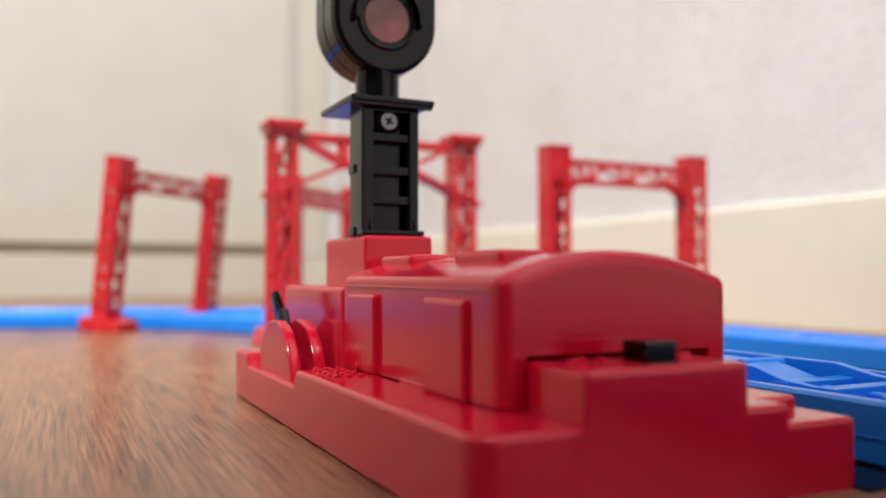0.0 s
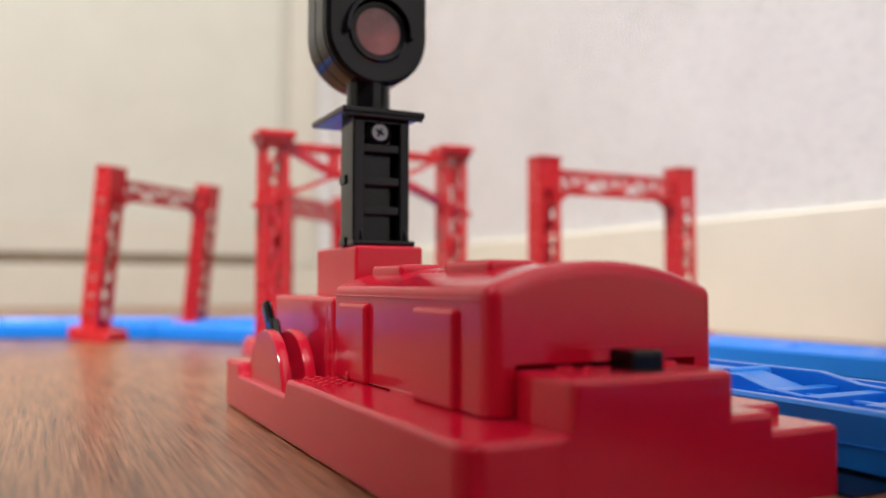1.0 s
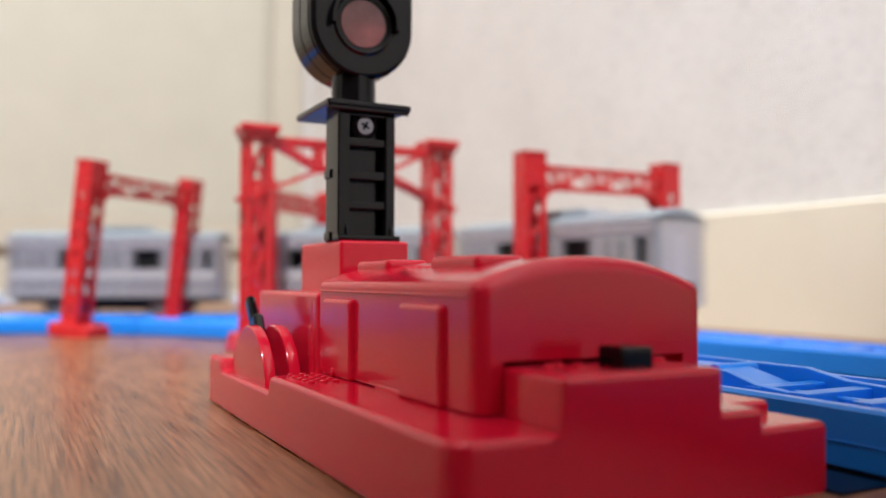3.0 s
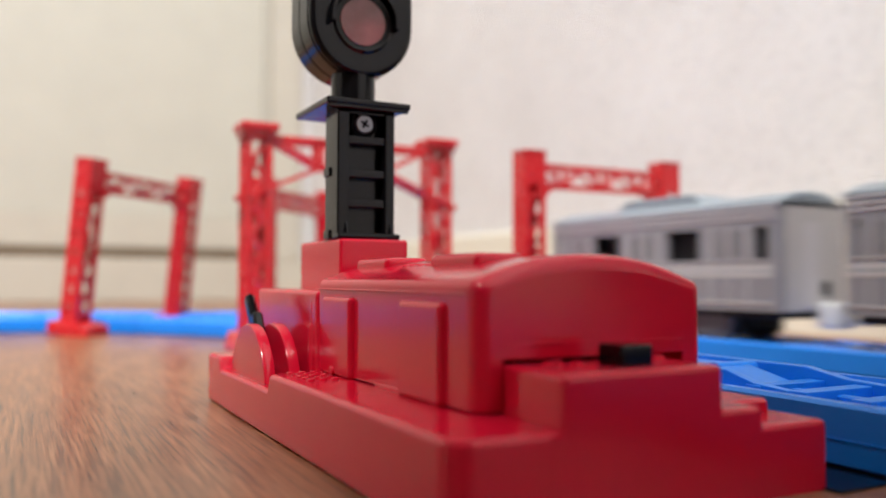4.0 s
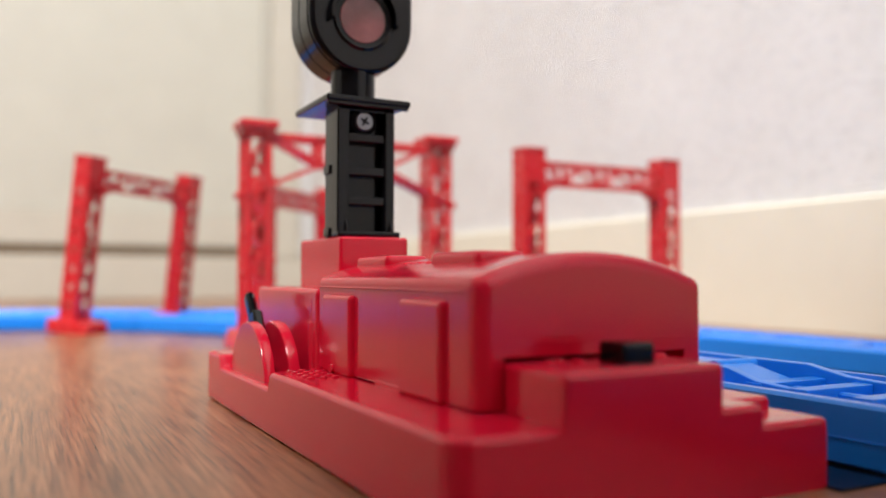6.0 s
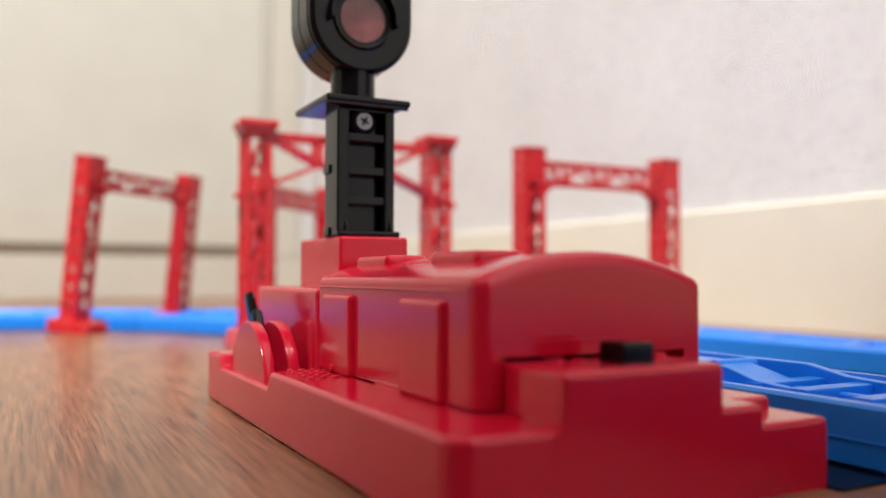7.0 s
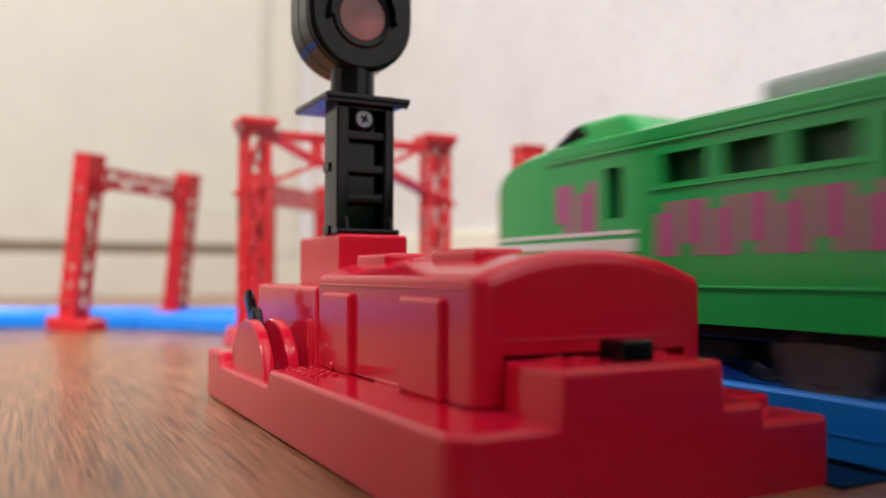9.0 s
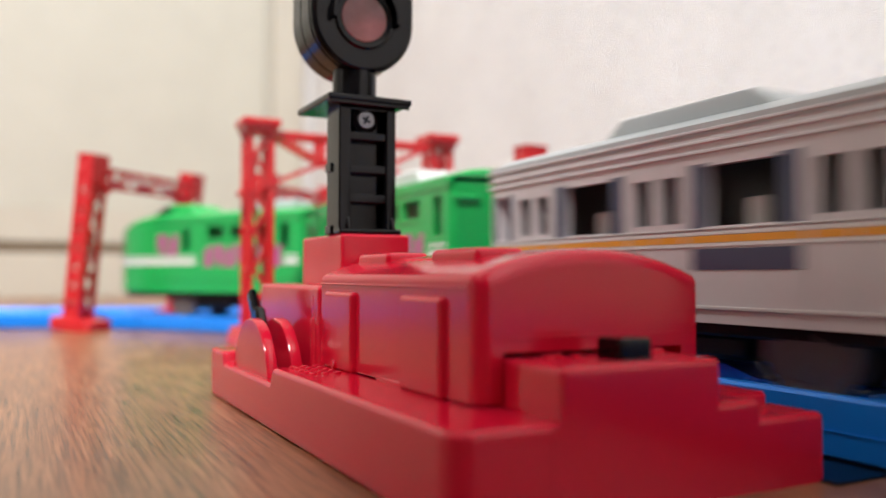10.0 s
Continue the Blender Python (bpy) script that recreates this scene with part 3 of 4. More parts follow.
# ---- gantries ----
def truss_gantry(m, label, height=3.0, span=2.72):
    """A single-bay gantry: pierced box legs on clamp feet, a trussed beam between."""
    g = thing("track_gantry", m, label, "toy gantry", "red gantries over the tracks")
    h = span / 2
    for sx in (-1, 1):
        x0, x1 = sorted((sx * (h - 0.20), sx * (h + 0.20)))
        leg = bmesh.new()
        for y in (-0.17, 0.13):
            box(x0, x0 + 0.10, y, y + 0.04, 0.22, height - 0.02, 0, 1, leg)
            box(x1 - 0.10, x1, y, y + 0.04, 0.22, height - 0.02, 0, 1, leg)
            box(x0 + 0.10, x1 - 0.10, y, y + 0.04, height - 0.55, height - 0.02, 0, 1, leg)
            n = 8
            for i in range(n):
                za, zc = 0.25 + (height - 0.82) * i / n, 0.25 + (height - 0.82) * (i + 1) / n
                a, c = (x0 + 0.09, x1 - 0.09) if i % 2 else (x1 - 0.09, x0 + 0.09)
                bar((a, y + 0.02, za), (c, y + 0.02, zc), 0.05, 0.04, leg)
        slots = [(-0.04, 0.04, z, z + 0.13) for z in [0.42 + (height - 1.15) * i / 6 for i in range(7)]]
        wide = [(-0.11, 0.11, z, z + 0.25) for z in [0.40 + (height - 1.15) * i / 6 for i in range(7)]]
        part("leg_plate", pierced(x0 - 0.004, 0.044, -0.168, 0.168, 0.2, height - 0.03, slots if sx < 0 and height > 3.1 else []), RED_GANTRY, g)
        part("leg_plate", pierced(x1 + 0.004, -0.044, -0.168, 0.168, 0.2, height - 0.03, wide), RED_GANTRY, g)
        part("leg", leg, RED_GANTRY, g)
        part("leg_cap", box(x0 - 0.02, x1 + 0.02, -0.19, 0.19, height - 0.05, height, 0.02, 2), RED_GANTRY, g)
        foot = box(x0 - 0.08, x1 + 0.06, -0.52, 0.36, 0.0, 0.24, 0.02, 1)
        part("foot", foot, RED_GANTRY, g)
        tongue = sorted((sx * (h - 0.2), sx * 0.66))
        part("clamp_tongue", box(tongue[0], tongue[1], -0.33, 0.33, 0.0, 0.06, 0.01, 1), RED_GANTRY, g)
    beam = bmesh.new()
    zt, zl = height - 0.20, height - 0.58
    for y in (-0.13, 0.09):
        box(-h + 0.18, h - 0.18, y, y + 0.04, zt - 0.06, zt, 0, 1, beam)
        box(-h + 0.18, h - 0.18, y, y + 0.04, zl, zl + 0.06, 0, 1, beam)
        n = 6
        w = (span - 0.4) / n
        for i in range(n):
            xa, xc = -h + 0.2 + w * i, -h + 0.2 + w * (i + 1)
            za, zc = (zt - 0.04, zl + 0.03) if i % 2 == 0 else (zl + 0.03, zt - 0.04)
            bar((xa, y + 0.02, za), (xc, y + 0.02, zc), 0.045, 0.04, beam)
            if i % 2 == 0:
                box(xc - 0.03, xc + 0.03, y, y + 0.04, zl, zt, 0, 1, beam)
        for sx in (-1, 1):
            knee = [(sx * (h - 0.19), zl + 0.01), (sx * (h - 0.50), zl + 0.01), (sx * (h - 0.36), zl - 0.04), (sx * (h - 0.25), zl - 0.13), (sx * (h - 0.19), zl - 0.30)]
            prism(knee, "y", y, y + 0.04, 0, 1, beam)
    part("beam", beam, RED_GANTRY, g)
    return g


def lattice_gantry(m, label, height=3.19, span=2.86):
    """The larger gantry: open lattice legs under caps, knee braces and a light beam."""
    g = thing("lattice_gantry", m, label, "toy gantry", "red gantries over the tracks")
    h = span / 2
    for sx in (-1, 1):
        x0, x1 = sorted((sx * (h - 0.2), sx * (h + 0.2)))
        leg = bmesh.new()
        for y in (-0.17, 0.10):
            for x in (x0, x1 - 0.10):
                box(x, x + 0.10, y, y + 0.07, 0.2, height - 0.08, 0.012, 1, leg)
            n = 10 if y < 0 else 4
            for i in range(n):
                za, zc = 0.3 + (height - 0.55) * i / n, 0.3 + (height - 0.55) * (i + 1) / n
                a, c = (x0 + 0.11, x1 - 0.11) if i % 2 else (x1 - 0.11, x0 + 0.11)
                bar((a, y + 0.04, za), (c, y + 0.04, zc), 0.055, 0.05, leg)
        for x in (x0 + 0.02, x1 - 0.08):
            for i in range(5):
                z = 0.5 + (height - 0.9) * i / 4
                box(x, x + 0.06, -0.14, 0.14, z - 0.03, z + 0.03, 0, 1, leg)
        part("leg", leg, RED_GANTRY, g)
        cap = box(x0 - 0.03, x1 + 0.03, -0.22, 0.22, height - 0.20, height - 0.11, 0.012, 1)
        box(x0 - 0.07, x1 + 0.07, -0.26, 0.26, height - 0.11, height, 0.02, 2, cap)
        part("leg_cap", cap, RED_GANTRY, g)
        part("foot", prism([(x0 - 0.12, 0), (x1 + 0.1, 0), (x1 + 0.04, 0.26), (x0 - 0.05, 0.26)], "y", -0.5, 0.5, 0.02, 1), RED_GANTRY, g)
        tongue = sorted((sx * (h - 0.2), sx * 0.66))
        part("clamp_tongue", box(tongue[0], tongue[1], -0.45, 0.45, 0.0, 0.06, 0.01, 1), RED_GANTRY, g)
    inner = h - 0.18
    for y in (-0.17, 0.11):
        part("top_chord", box(-inner - 0.02, inner + 0.02, y, y + 0.06, height - 0.24, height - 0.15, 0.01, 1), RED_GANTRY, g)
        part("bottom_chord", box(-0.55, 0.55, y, y + 0.06, height - 0.60, height - 0.52, 0.01, 1), RED_GANTRY, g)
        for sx in (-1, 1):
            part("diagonal", bar((sx * inner, y + 0.03, height - 0.19), (sx * 0.52, y + 0.03, height - 0.55), 0.08, 0.055, None), RED_GANTRY, g)
            part("hanger", box(sx * 0.52 - 0.04, sx * 0.52 + 0.04, y, y + 0.06, height - 0.58, height - 0.18), RED_GANTRY, g)
            part("knee_brace", bar((sx * (h + 0.2), y + 0.03, height - 1.06), (sx * 0.5, y + 0.03, height - 0.57), 0.09, 0.06, None), RED_GANTRY, g)
    for sx in (-1, 1):
        xo = sx * (h + 0.25)
        part("insulator_stub", box(xo - 0.05, xo + 0.05, -0.15, 0.05, height - 1.10, height - 1.02, 0.02, 1), RED_GANTRY, g)
    return g


lattice_gantry(place(4.385, 11.35), "red plastic lattice gantry standing over the toy track")
truss_gantry(place(8.58, 10.75), "red plastic truss gantry over the track by the wall", 3.05, 2.82)
truss_gantry(place(1.93, 16.85, 0, 45, 6.0), "red plastic truss gantry leaning over the curved track", 3.15, 2.92)
truss_gantry(place(5.25, 16.7, 0, 44), "red plastic truss gantry over the far curved track")


# ---- trains ----
def car_roof(w, z0, top, y0, y1, n=14, power=3.4):
    pts = [(-w, z0)]
    for i in range(n + 1):
        u = -1 + 2 * i / n
        pts.append((u * w, z0 + 0.02 + (top - z0 - 0.02) * (1 - abs(u) ** power)))
    return prism(pts + [(w, z0)], "y", y0, y1, 0.05, 3)


def wheelset(parent, y, r, w=0.42):
    """One axle with two wheels, turning about its own x axis."""
    b = bmesh.new()
    turn = Matrix.Rotation(radians(90), 4, "Y")
    for sx in (-1, 1):
        cylinder(r, 0.12, Matrix.Translation((sx * w, 0, 0)) @ turn, 28, 0.02, b)
        cylinder(r * 0.62, 0.02, Matrix.Translation((sx * (w + 0.065), 0, 0)) @ turn, 24, 0.008, b)
        for k in range(4):
            a = math.pi / 2 * k
            cylinder(r * 0.1, 0.03, Matrix.Translation((sx * (w + 0.07), r * 0.4 * math.cos(a), r * 0.4 * math.sin(a))) @ turn, 10, 0, b)
    cylinder(0.05, w * 2, turn, 12, 0, b)
    return part("wheelset", b, TYRE, parent, "", place(0, y, r + 0.255))


WHEEL_R = 0.33


def underframe(car, length, axles, r=WHEEL_R):
    l = length / 2
    b = box(-0.5, 0.5, -l + 0.12, l - 0.12, 0.60, 0.72, 0.02, 1)
    part("chassis", b, DARK, car)
    for y in axles:
        f = box(-0.33, 0.33, y - 0.48, y + 0.48, 0.42, 0.62, 0.03, 1)
        for sx in (-1, 1):
            box(sx * 0.33 - 0.03, sx * 0.33 + 0.03, y - 0.42, y + 0.42, 0.38, 0.6, 0.02, 1, f)
        part("bogie", f, DARK, car)
    part("battery_box", box(-0.44, 0.44, -0.62, 0.62, 0.44, 0.62, 0.04, 1), DARK, car)
    wheels = [wheelset(car, y, r) for y in axles]
    return wheels


def coupler(car, y, sign, mat=None):
    c = box(-0.07, 0.07, min(y, y + sign * 0.45), max(y, y + sign * 0.45), 0.56, 0.64, 0.01, 1)
    if mat:
        # moulded hook: a round drum with a notched jaw
        cylinder(0.20, 0.30, Matrix.Translation((0, y + sign * 0.50, 0.66)), 20, 0.05, c)
        box(-0.24, -0.06, min(y + sign * 0.4, y + sign * 0.78), max(y + sign * 0.4, y + sign * 0.78), 0.52, 0.80, 0.04, 2, c)
    else:
        cylinder(0.13, 0.12, Matrix.Translation((0, y + sign * 0.45, 0.60)), 18, 0.02, c)
    part("coupler", c, mat or DARK, car, "pale plastic coupling hook" if mat else "")


def letters(car, x, sx, y0, y1, z0, z1, count):
    """A row of upright pink bars for printed lettering."""
    w = (y1 - y0) / count
    for i in range(count):
        a = y0 + w * (i + 0.1)
        c = y0 + w * (i + 0.9)
        b = box(min(x, x + sx * 0.004), max(x, x + sx * 0.004), a, a + (c - a) * 0.5, z0, z1)
        box(min(x, x + sx * 0.004), max(x, x + sx * 0.004), a + (c - a) * 0.5, c, z0 + (z1 - z0) * (0.22 if i % 2 else 0.0), z1 - (0 if i % 2 else (z1 - z0) * 0.2), 0, 1, b)
        part("print_bar", b, PINK, car)


def car_shell(car, length, wmat, roofmat, holes, y_front, z0=0.69, z1=1.98, w=0.6, top=2.13, open_inside=False, blunt=True):
    l = length / 2
    for sx in (-1, 1):
        b = pierced(-w if sx < 0 else w, 0.06 * -sx, -l + 0.1, y_front - (0.1 if blunt else 0), z0, z1, holes)
        part("side_wall", b, wmat, car)
        for y in ((-l + 0.1, y_front - 0.1) if blunt else (-l + 0.1,)):
            part("corner_post", cylinder(0.1, z1 - z0, Matrix.Translation((sx * (w - 0.1), y, (z0 + z1) / 2)), 20), wmat, car)
    part("roof", car_roof(w + 0.004, z1 - 0.005, top, -l, y_front, power=3.4 if roofmat == GREEN else 2.5), roofmat, car)
    # Solid dark block: the shade inside the car is put into its colour.
    part("interior_core", box(-w + 0.15, w - 0.15, -l + 0.1, y_front - 0.1, z0 + 0.04, 1.27 if open_inside else z1 - 0.04), GREEN_DARK if wmat == GREEN else INTERIOR_SHADE, car, "dark block standing in for the shade inside the car")
    if wmat == SILVER_DULL:
        part("motor_block", box(-w + 0.12, w - 0.12, -l + 1.35, y_front - 0.75, 1.25, z1 - 0.02, 0.03, 1), DARK, car, "dark motor block seen through the windows")
    part("end_wall", box(-w + 0.1, w - 0.1, -l, -l + 0.06, z0, z1 + 0.02), wmat, car)


def green_car(lead, label):
    """A green diesel coach; the leading one has a rounded nose with a raised cab."""
    length = 4.47 if lead else 4.32
    l = length / 2
    car = thing("green_train_car", place(0, 0), label, "toy train", "cars of the green train")
    if lead:
        holes = [(l - 1.90, l - 1.72, 1.42, 1.80)] + [(l - a - 0.41, l - a, 1.63, 1.83) for a in (2.32, 2.86, 3.39)] + [(l - 4.17, l - 3.98, 1.42, 1.84)]
        yf = l - 0.95
    else:
        holes = [(l - 0.48, l - 0.30, 1.42, 1.82)] + [(l - a - 0.45, l - a, 1.63, 1.83) for a in (0.83, 1.41, 1.99, 2.57, 3.14)] + [(l - 4.12, l - 3.92, 1.42, 1.84)]
        yf = l
    car_shell(car, length, GREEN, GREEN, holes, yf, blunt=not lead)
    if lead:
        # nose: sections that narrow and drop towards the front
        b = bmesh.new()
        rings = []
        for i in range(9):
            u = i / 8
            k = math.sqrt(max(0, 1 - u ** 3.2))
            w = 0.604 * (0.42 + 0.58 * k)
            top = 2.13 - 0.35 * u ** 2 - 0.35 * (1 - k)
            y = yf + 0.95 * math.sin(u * math.pi / 2)
            low = 0.69 + 0.05 * u ** 3
            ring = []
            for j in range(21):
                v = -1 + 2 * j / 20
                z = top - (top - 2.0 + 0.35 * u ** 2 + 0.35 * (1 - k)) * abs(v) ** 3.4
                ring.append(b.verts.new((v * w, y, z)))
            rings.append([b.verts.new((-w, y, low))] + ring + [b.verts.new((w, y, low))])
        for r0, r1 in zip(rings, rings[1:]):
            n = len(r0)
            for i in range(n):
                b.faces.new((r0[i], r0[(i + 1) % n], r1[(i + 1) % n], r1[i]))
        b.faces.new(rings[0])
        b.faces.new(rings[-1])
        part("nose", b, GREEN, car)
        cab = prism([(l - 1.90, 2.05), (l - 1.65, 2.27), (l - 1.08, 2.28), (l - 0.60, 2.06), (l - 0.57, 1.9)], "x", -0.36, 0.36, 0.06, 3)
        c = part("raised_cab", cab, GREEN, car)
        part("cab_window", prism([(l - 1.20, 2.15), (l - 1.12, 2.245), (l - 1.02, 2.24), (l - 0.76, 2.12), (l - 0.76, 2.10)], "x", -0.366, 0.366), GROOVE, c, "dark slanted cab window")
        def wrap(u0, z0, z1, mat, name, text):
            """A printed band that follows the nose round its front."""
            path = []
            for i in range(13):
                u = u0 + (1 - u0) * i / 12
                k = math.sqrt(max(0, 1 - u ** 3.2))
                path.append((0.604 * (0.42 + 0.58 * k) + 0.006, yf + 0.95 * math.sin(u * math.pi / 2) + 0.006 * u ** 4))
            path += [(-x, y) for x, y in reversed(path)]
            strip = bmesh.new()
            rows = [[strip.verts.new((x, y, z)) for x, y in path] + [strip.verts.new((x * 0.96, y - 0.03, z)) for x, y in reversed(path)] for z in (z0, z1)]
            n = len(rows[0])
            for i in range(n):
                strip.faces.new((rows[0][i], rows[0][(i + 1) % n], rows[1][(i + 1) % n], rows[1][i]))
            for i in range(n // 2 - 1):
                for row in rows:
                    strip.faces.new((row[i], row[i + 1], row[n - 2 - i], row[n - 1 - i]))
            part(name, strip, mat, car, text)

        wrap(0.90, 1.36, 1.70, GROOVE, "windscreen", "dark front window")
        wrap(0.0, 1.17, 1.265, WHITE, "nose_stripe", "white stripe round the nose")
        wrap(0.0, 1.30, 1.33, WHITE, "nose_stripe", "thin white stripe round the nose")
        part("bumper", box(-0.25, 0.25, l - 0.05, l + 0.08, 0.78, 0.9, 0.03, 2), GREEN_DARK, car)
        part("roof_unit", box(-0.26, 0.26, l - 3.95, l - 2.85, 2.06, 2.27, 0.06, 3), ROOF_GREY, car, "grey roof unit")
        spans = [(l - 2.05, l - 0.95), (-l + 0.1, l - 4.08)]
    else:
        part("end_wall", box(-0.5, 0.5, l - 0.06, l, 0.69, 2.0), GREEN, car)
        part("gangway", box(-0.28, 0.28, l - 0.02, l + 0.2, 0.8, 1.85, 0.05, 2), GREEN, car)
        u = part("roof_unit", prism([(l - 3.15, 2.05), (l - 2.95, 2.27), (l - 1.35, 2.27), (l - 1.0, 2.05)], "x", -0.34, 0.34, 0.04, 3), UNIT_PALE, car, "pale grey roof unit with sloped ends")
        part("unit_panel", box(-0.28, 0.28, l - 2.6, l - 1.6, 2.265, 2.28, 0.006, 1), WHITE, u)
        spans = [(l - 1.0, l - 0.1), (-l + 0.1, l - 3.82)]
    part("tail_lug", box(-0.55, -0.25, -l - 0.03, -l + 0.02, 1.78, 1.83, 0.01, 1), GREEN, car)
    for sx in (-1, 1):
        x = sx * 0.6
        lo, hi = min(x, x + sx * 0.005), max(x, x + sx * 0.005)
        for y0, y1 in spans:
            part("white_stripe", box(lo, hi, y0, y1, 1.17, 1.265), WHITE, car, "white painted side stripe")
            part("white_stripe", box(lo, hi, y0, y1, 1.30, 1.33), WHITE, car, "thin white side stripe")
        lo, hi = min(x, x + sx * 0.012), max(x, x + sx * 0.012)
        part("waist_rib", box(lo, hi, -l + 0.02, yf, 0.915, 0.935, 0.004, 1), GREEN, car)
        part("gutter", box(lo, hi, -l + 0.02, yf, 1.905, 1.925, 0.004, 1), GREEN, car)
        part("window_rib", box(lo, hi, l - (3.86 if lead else 3.65), l - (2.2 if lead else 0.7), 1.585, 1.60, 0.004, 1), GREEN, car)
        if lead:
            letters(car, x, sx, l - 1.64, l - 1.06, 1.33, 1.72, 2)
            letters(car, x, sx, l - 4.04, l - 2.24, 1.13, 1.50, 7)
        else:
            letters(car, x, sx, l - 1.45, l - 1.02, 1.20, 1.46, 2)
            letters(car, x, sx, l - 3.72, l - 1.74, 1.11, 1.46, 7)
    wheels = underframe(car, length, (l - 1.6, -l + 1.0) if lead else (l - 1.3, -l + 1.02))
    coupler(car, -l, -1)
    return car, length, wheels


def silver_car(label, striped, group, cab_end=0):
    """A silver commuter coach with three doors a side; some carry an orange and navy band."""
    length = 4.55 if striped else 4.42
    l = length / 2
    car = thing("silver_train_car", place(0, 0), label, "toy train", group)
    doors = [(l - 1.03, l - 0.47), (l - 2.56, l - 1.99), (l - 4.08, l - 3.52)]
    bays = [(l - 0.41, l - 0.11), (l - 1.93, l - 1.09), (l - 3.46, l - 2.62), (-l + 0.11, l - 4.14)]
    wz = (1.31, 1.70)
    holes, frosted = [], []
    for a, c in doors:
        m = (a + c) / 2
        panes = [(a + 0.06, m - 0.05, 1.34, 1.66), (m + 0.05, c - 0.06, 1.34, 1.66)]
        if striped:
            holes += panes
        else:
            frosted += panes
    glass = []
    for a, c in bays:
        q = 0.13 if c - a > 0.5 else 0.05
        holes.append((a + q, c - q, *wz))
        glass.append((a, c))
    skin_mat = SILVER if striped else SILVER_DULL
    car_shell(car, length, skin_mat, ROOF_GREY if striped else ROOF_DULL, holes, l, z1=1.94, open_inside=True)
    part("end_wall", box(-0.5, 0.5, l - 0.06, l, 0.69, 2.0), SILVER_DOOR, car)
    part("coupler_socket", box(-0.27, -0.13, l, l + 0.014, 0.88, 1.05, 0.004, 1), GROOVE, car, "small dark socket in the end wall")
    part("end_door", box(-0.10, 0.2, l, l + 0.012, 0.72, 1.75, 0.005, 1), SILVER, car)
    part("roof_unit", prism([(l - 3.15, 2.05), (l - 2.9, 2.22), (l - 1.6, 2.22), (l - 1.35, 2.05)], "x", -0.34, 0.34, 0.03, 2), ROOF_GREY if striped else ROOF_DULL, car, "grey roof unit with sloped ends")
    for sx in (-1, 1):
        x = sx * 0.6

        def skin(name, y0, y1, z0, z1, t, mat, text="", bevel=0.0):
            lo, hi = min(x, x + sx * t), max(x, x + sx * t)
            part(name, box(lo, hi, y0, y1, z0, z1, bevel, 1), mat, car, text)

        for a, c in doors:
            skin("door_edge", a - 0.012, a + 0.012, 0.74, 1.74, 0.012, SILVER_DOOR, "", 0.004)
            skin("door_edge", c - 0.012, c + 0.012, 0.74, 1.74, 0.012, SILVER_DOOR, "", 0.004)
            skin("door_edge", (a + c) / 2 - 0.008, (a + c) / 2 + 0.008, 0.74, 1.74, 0.009, SILVER_DOOR, "", 0.003)
        for a, c, z0, z1 in frosted:
            skin("door_pane", a, c, z0, z1, 0.004, FROSTED, "frosted grey door pane")
        for a, c in glass:
            q = 0.13 if c - a > 0.5 else 0.05
            for y0, y1 in ((a, a + q), (c - q, c)):
                skin("window_surround", y0, y1, wz[0] - 0.02, wz[1] + 0.02, 0.005, NAVY if striped else SILVER_DULL)
            if striped:
                skin("navy_band", a, c, 1.03, 1.165, 0.005, NAVY, "navy lower band")
        if striped:
            skin("orange_stripe", -l + 0.1, l - 0.1, 1.205, 1.25, 0.005, ORANGE, "orange side stripe")
            skin("white_stripe", -l + 0.1, l - 0.1, 1.255, 1.275, 0.007, WHITE)
            skin("white_stripe", -l + 0.1, l - 0.1, 1.18, 1.20, 0.007, WHITE)
        else:
            skin("pale_stripe", -l + 0.1, l - 0.1, 1.10, 1.24, 0.005, SILVER_DOOR, "pale band under the windows")
            skin("thin_stripe", -l + 0.1, l - 0.1, 1.155, 1.18, 0.007, ROOF_DULL, "thin blue-grey line")
        for z in (1.925, 1.85, 1.785):
            skin("roof_gutter", -l + 0.01, l - 0.01, z, z + 0.022, 0.014, SILVER, "", 0.004)
        skin("sill_rib", -l + 0.1, l - 0.1, 1.285, 1.30, 0.012, SILVER_DOOR, "", 0.004)
        skin("skirt_rib", -l + 0.1, l - 0.1, 0.775, 0.80, 0.014, SILVER_DOOR, "", 0.004)
    if striped:
        for a, c in doors:
            for y in (a - 0.05, c + 0.02):
                # Added panels that carry the interior's shade as their colour.
                part("partition", box(-0.5, 0.5, y, y + 0.03, 1.25, 1.93), INTERIOR_SHADE, car)
        for a, c in bays[1:3]:
            for y in (a + 0.16, c - 0.42):
                part("seat_back", box(-0.40, -0.34, y, y + 0.15, 1.25, 1.50, 0.02, 1), WHITE, car, "pale seat back inside the car")
    wheels = underframe(car, length, (l - 1.15, -l + 1.15))
    coupler(car, -l, -1, None if striped else WHITE)
    return car, length, wheels


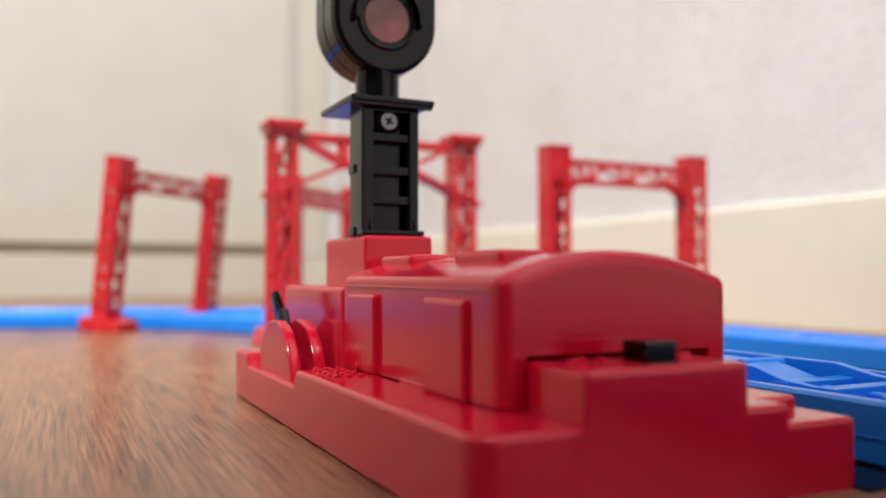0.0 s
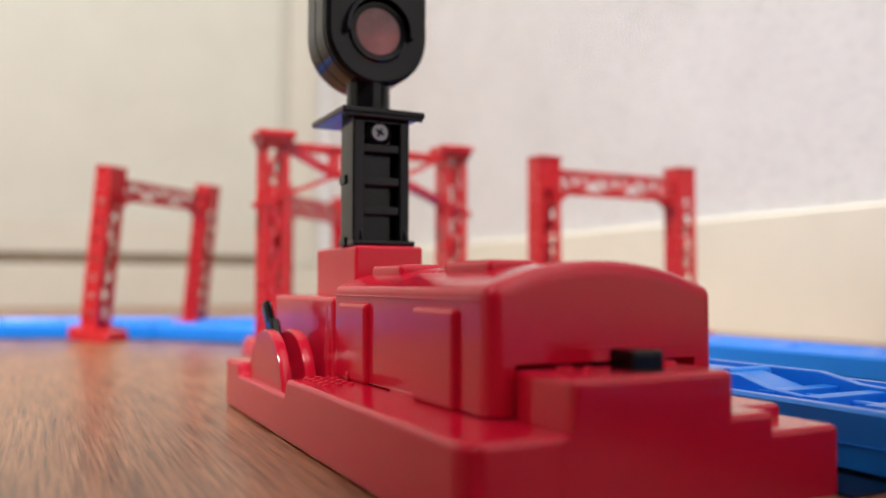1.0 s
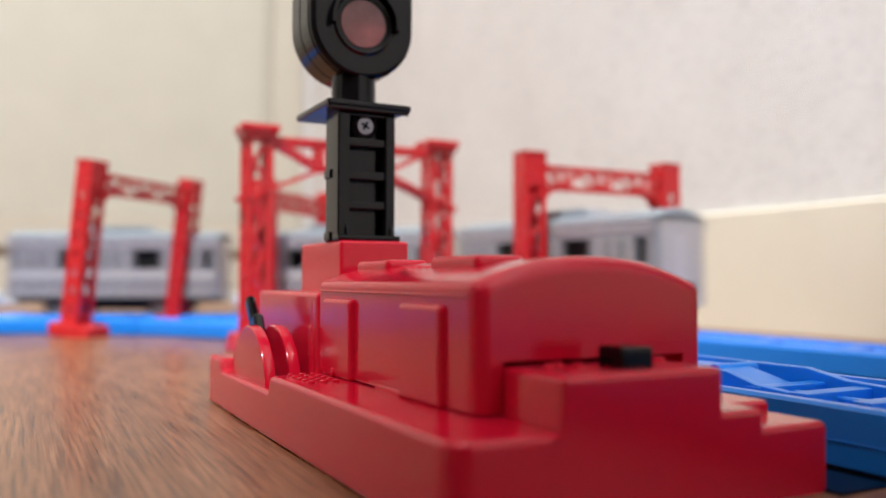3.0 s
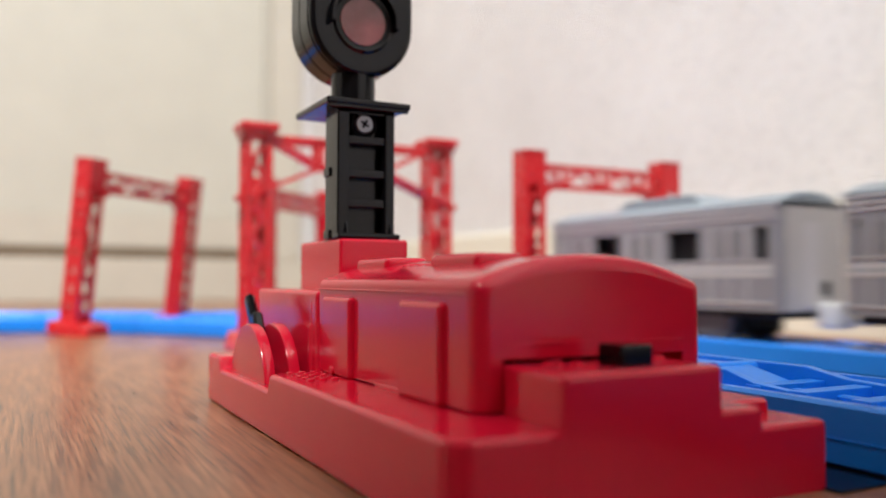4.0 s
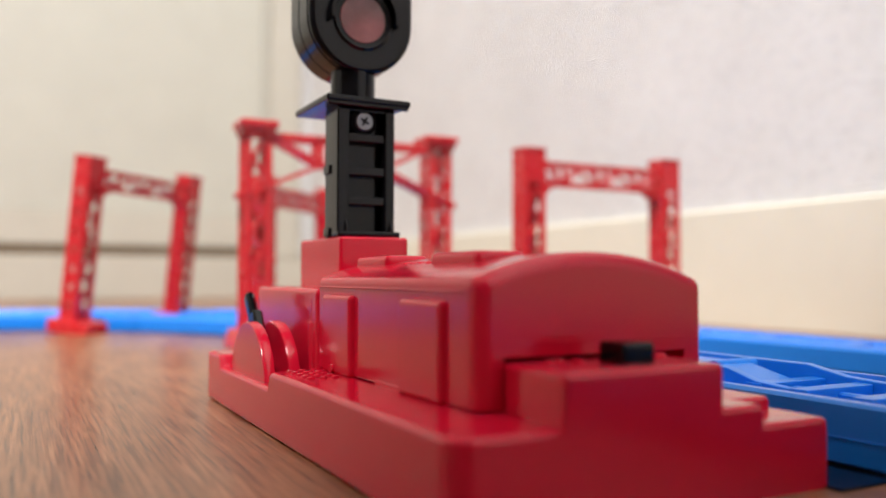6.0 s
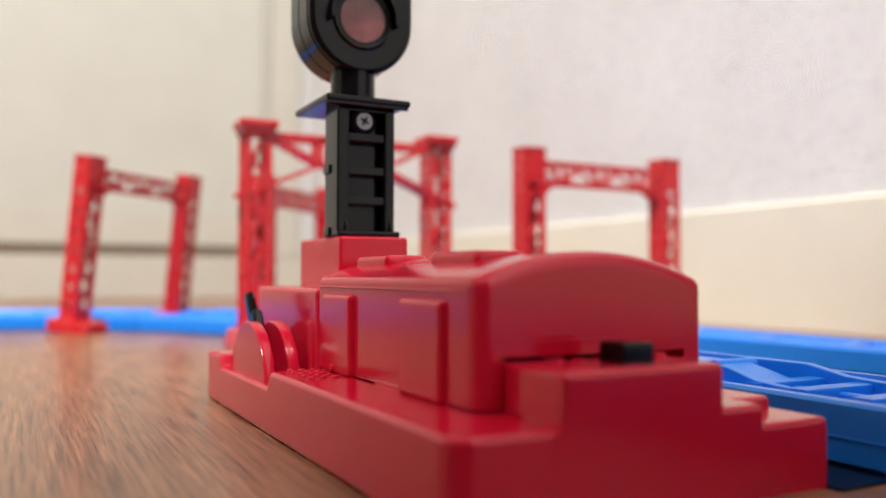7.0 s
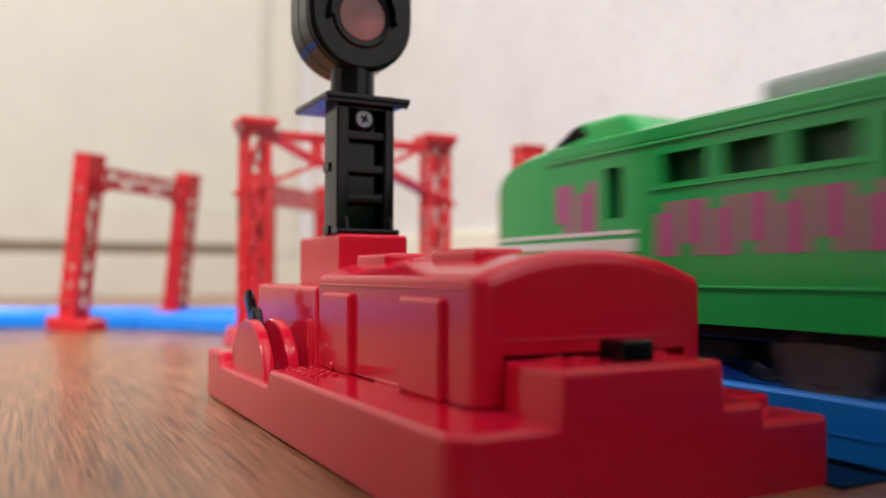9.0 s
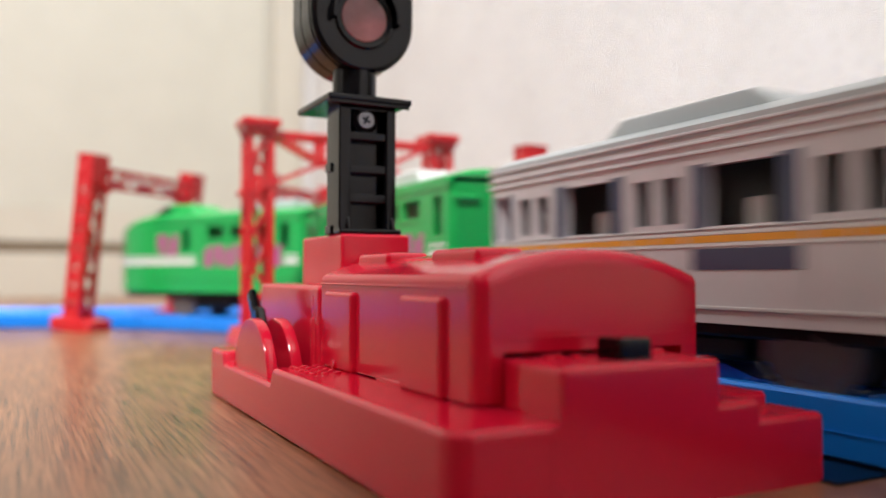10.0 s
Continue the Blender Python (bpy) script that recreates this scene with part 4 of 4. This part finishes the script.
GREEN_TRAIN = [green_car(True, "green plastic toy train car with a rounded nose and pink lettering"),
               green_car(False, "green plastic toy passenger car with pink lettering and roof unit"),
               silver_car("silver toy commuter car with orange and navy side bands", True, "cars of the green train")]
SILVER_TRAIN = [silver_car("plain silver toy commuter car with grey roof", False, "cars of the silver train") for _ in range(3)]


# ---- motion along the tracks ----
def between(table, t):
    """Straight-line reading of a table of (seconds, value), carried on at its end speeds."""
    for (t0, v0), (t1, v1) in zip(table, table[1:]):
        if t <= t1 or (t1, v1) == table[-1]:
            return v0 + (v1 - v0) * (t - t0) / (t1 - t0)


# the green train's nose, along the near track
NOSE = [(0.0, -83.0), (8.7, 3.75), (8.8, 4.65), (9.0, 6.55), (9.2, 8.55), (9.4, 10.75), (9.6, 13.0), (9.8, 15.15), (10.0, 17.15)]
# the silver train's head, along the far track, travelling towards low s
HEAD = [(0.0, 47.0), (1.9, 23.4), (2.1, 20.6), (2.3, 17.8), (2.5, 15.2), (2.7, 12.7), (3.8, -1.65), (3.9, -2.8), (4.0, -3.95), (4.1, -5.15), (4.2, -6.45), (4.3, -7.8), (4.4, -9.15), (10.0, -80.0)]


def run(cars, track, table, sign, gaps, drop):
    times = [i / 15 for i in range(151)]
    ahead = 0.0
    for k, (car, length, wheels) in enumerate(cars):
        rows = []
        for t in times:
            s = between(table, t) - sign * (ahead + length / 2)
            p, _ = on_track(track, s + sign * 1.3)
            q, _ = on_track(track, s - sign * 1.3)
            w = p - q
            c = (p + q) / 2
            rows.append((t, place(c.x, c.y, drop, math.degrees(math.atan2(-w.x, w.y)))))
        walk(car, rows)
        for wheel in wheels:
            x, y, z = wheel.location
            r = WHEEL_R
            spins = []
            for i in range(301):
                t = i / 30
                s = sign * between(table, t)
                spins.append((t, Matrix.Translation((x, y, z)) @ Matrix.Rotation(-(s / r) % (2 * math.pi), 4, "X")))
            walk(wheel, spins)
        ahead += length + gaps[k]


def motions():
    run(GREEN_TRAIN, NEAR, NOSE, 1, (1.02, 0.78, 0), 0.0)
    run(SILVER_TRAIN, FAR, HEAD, -1, (0.80, 0.80, 0), -0.06)


motions()
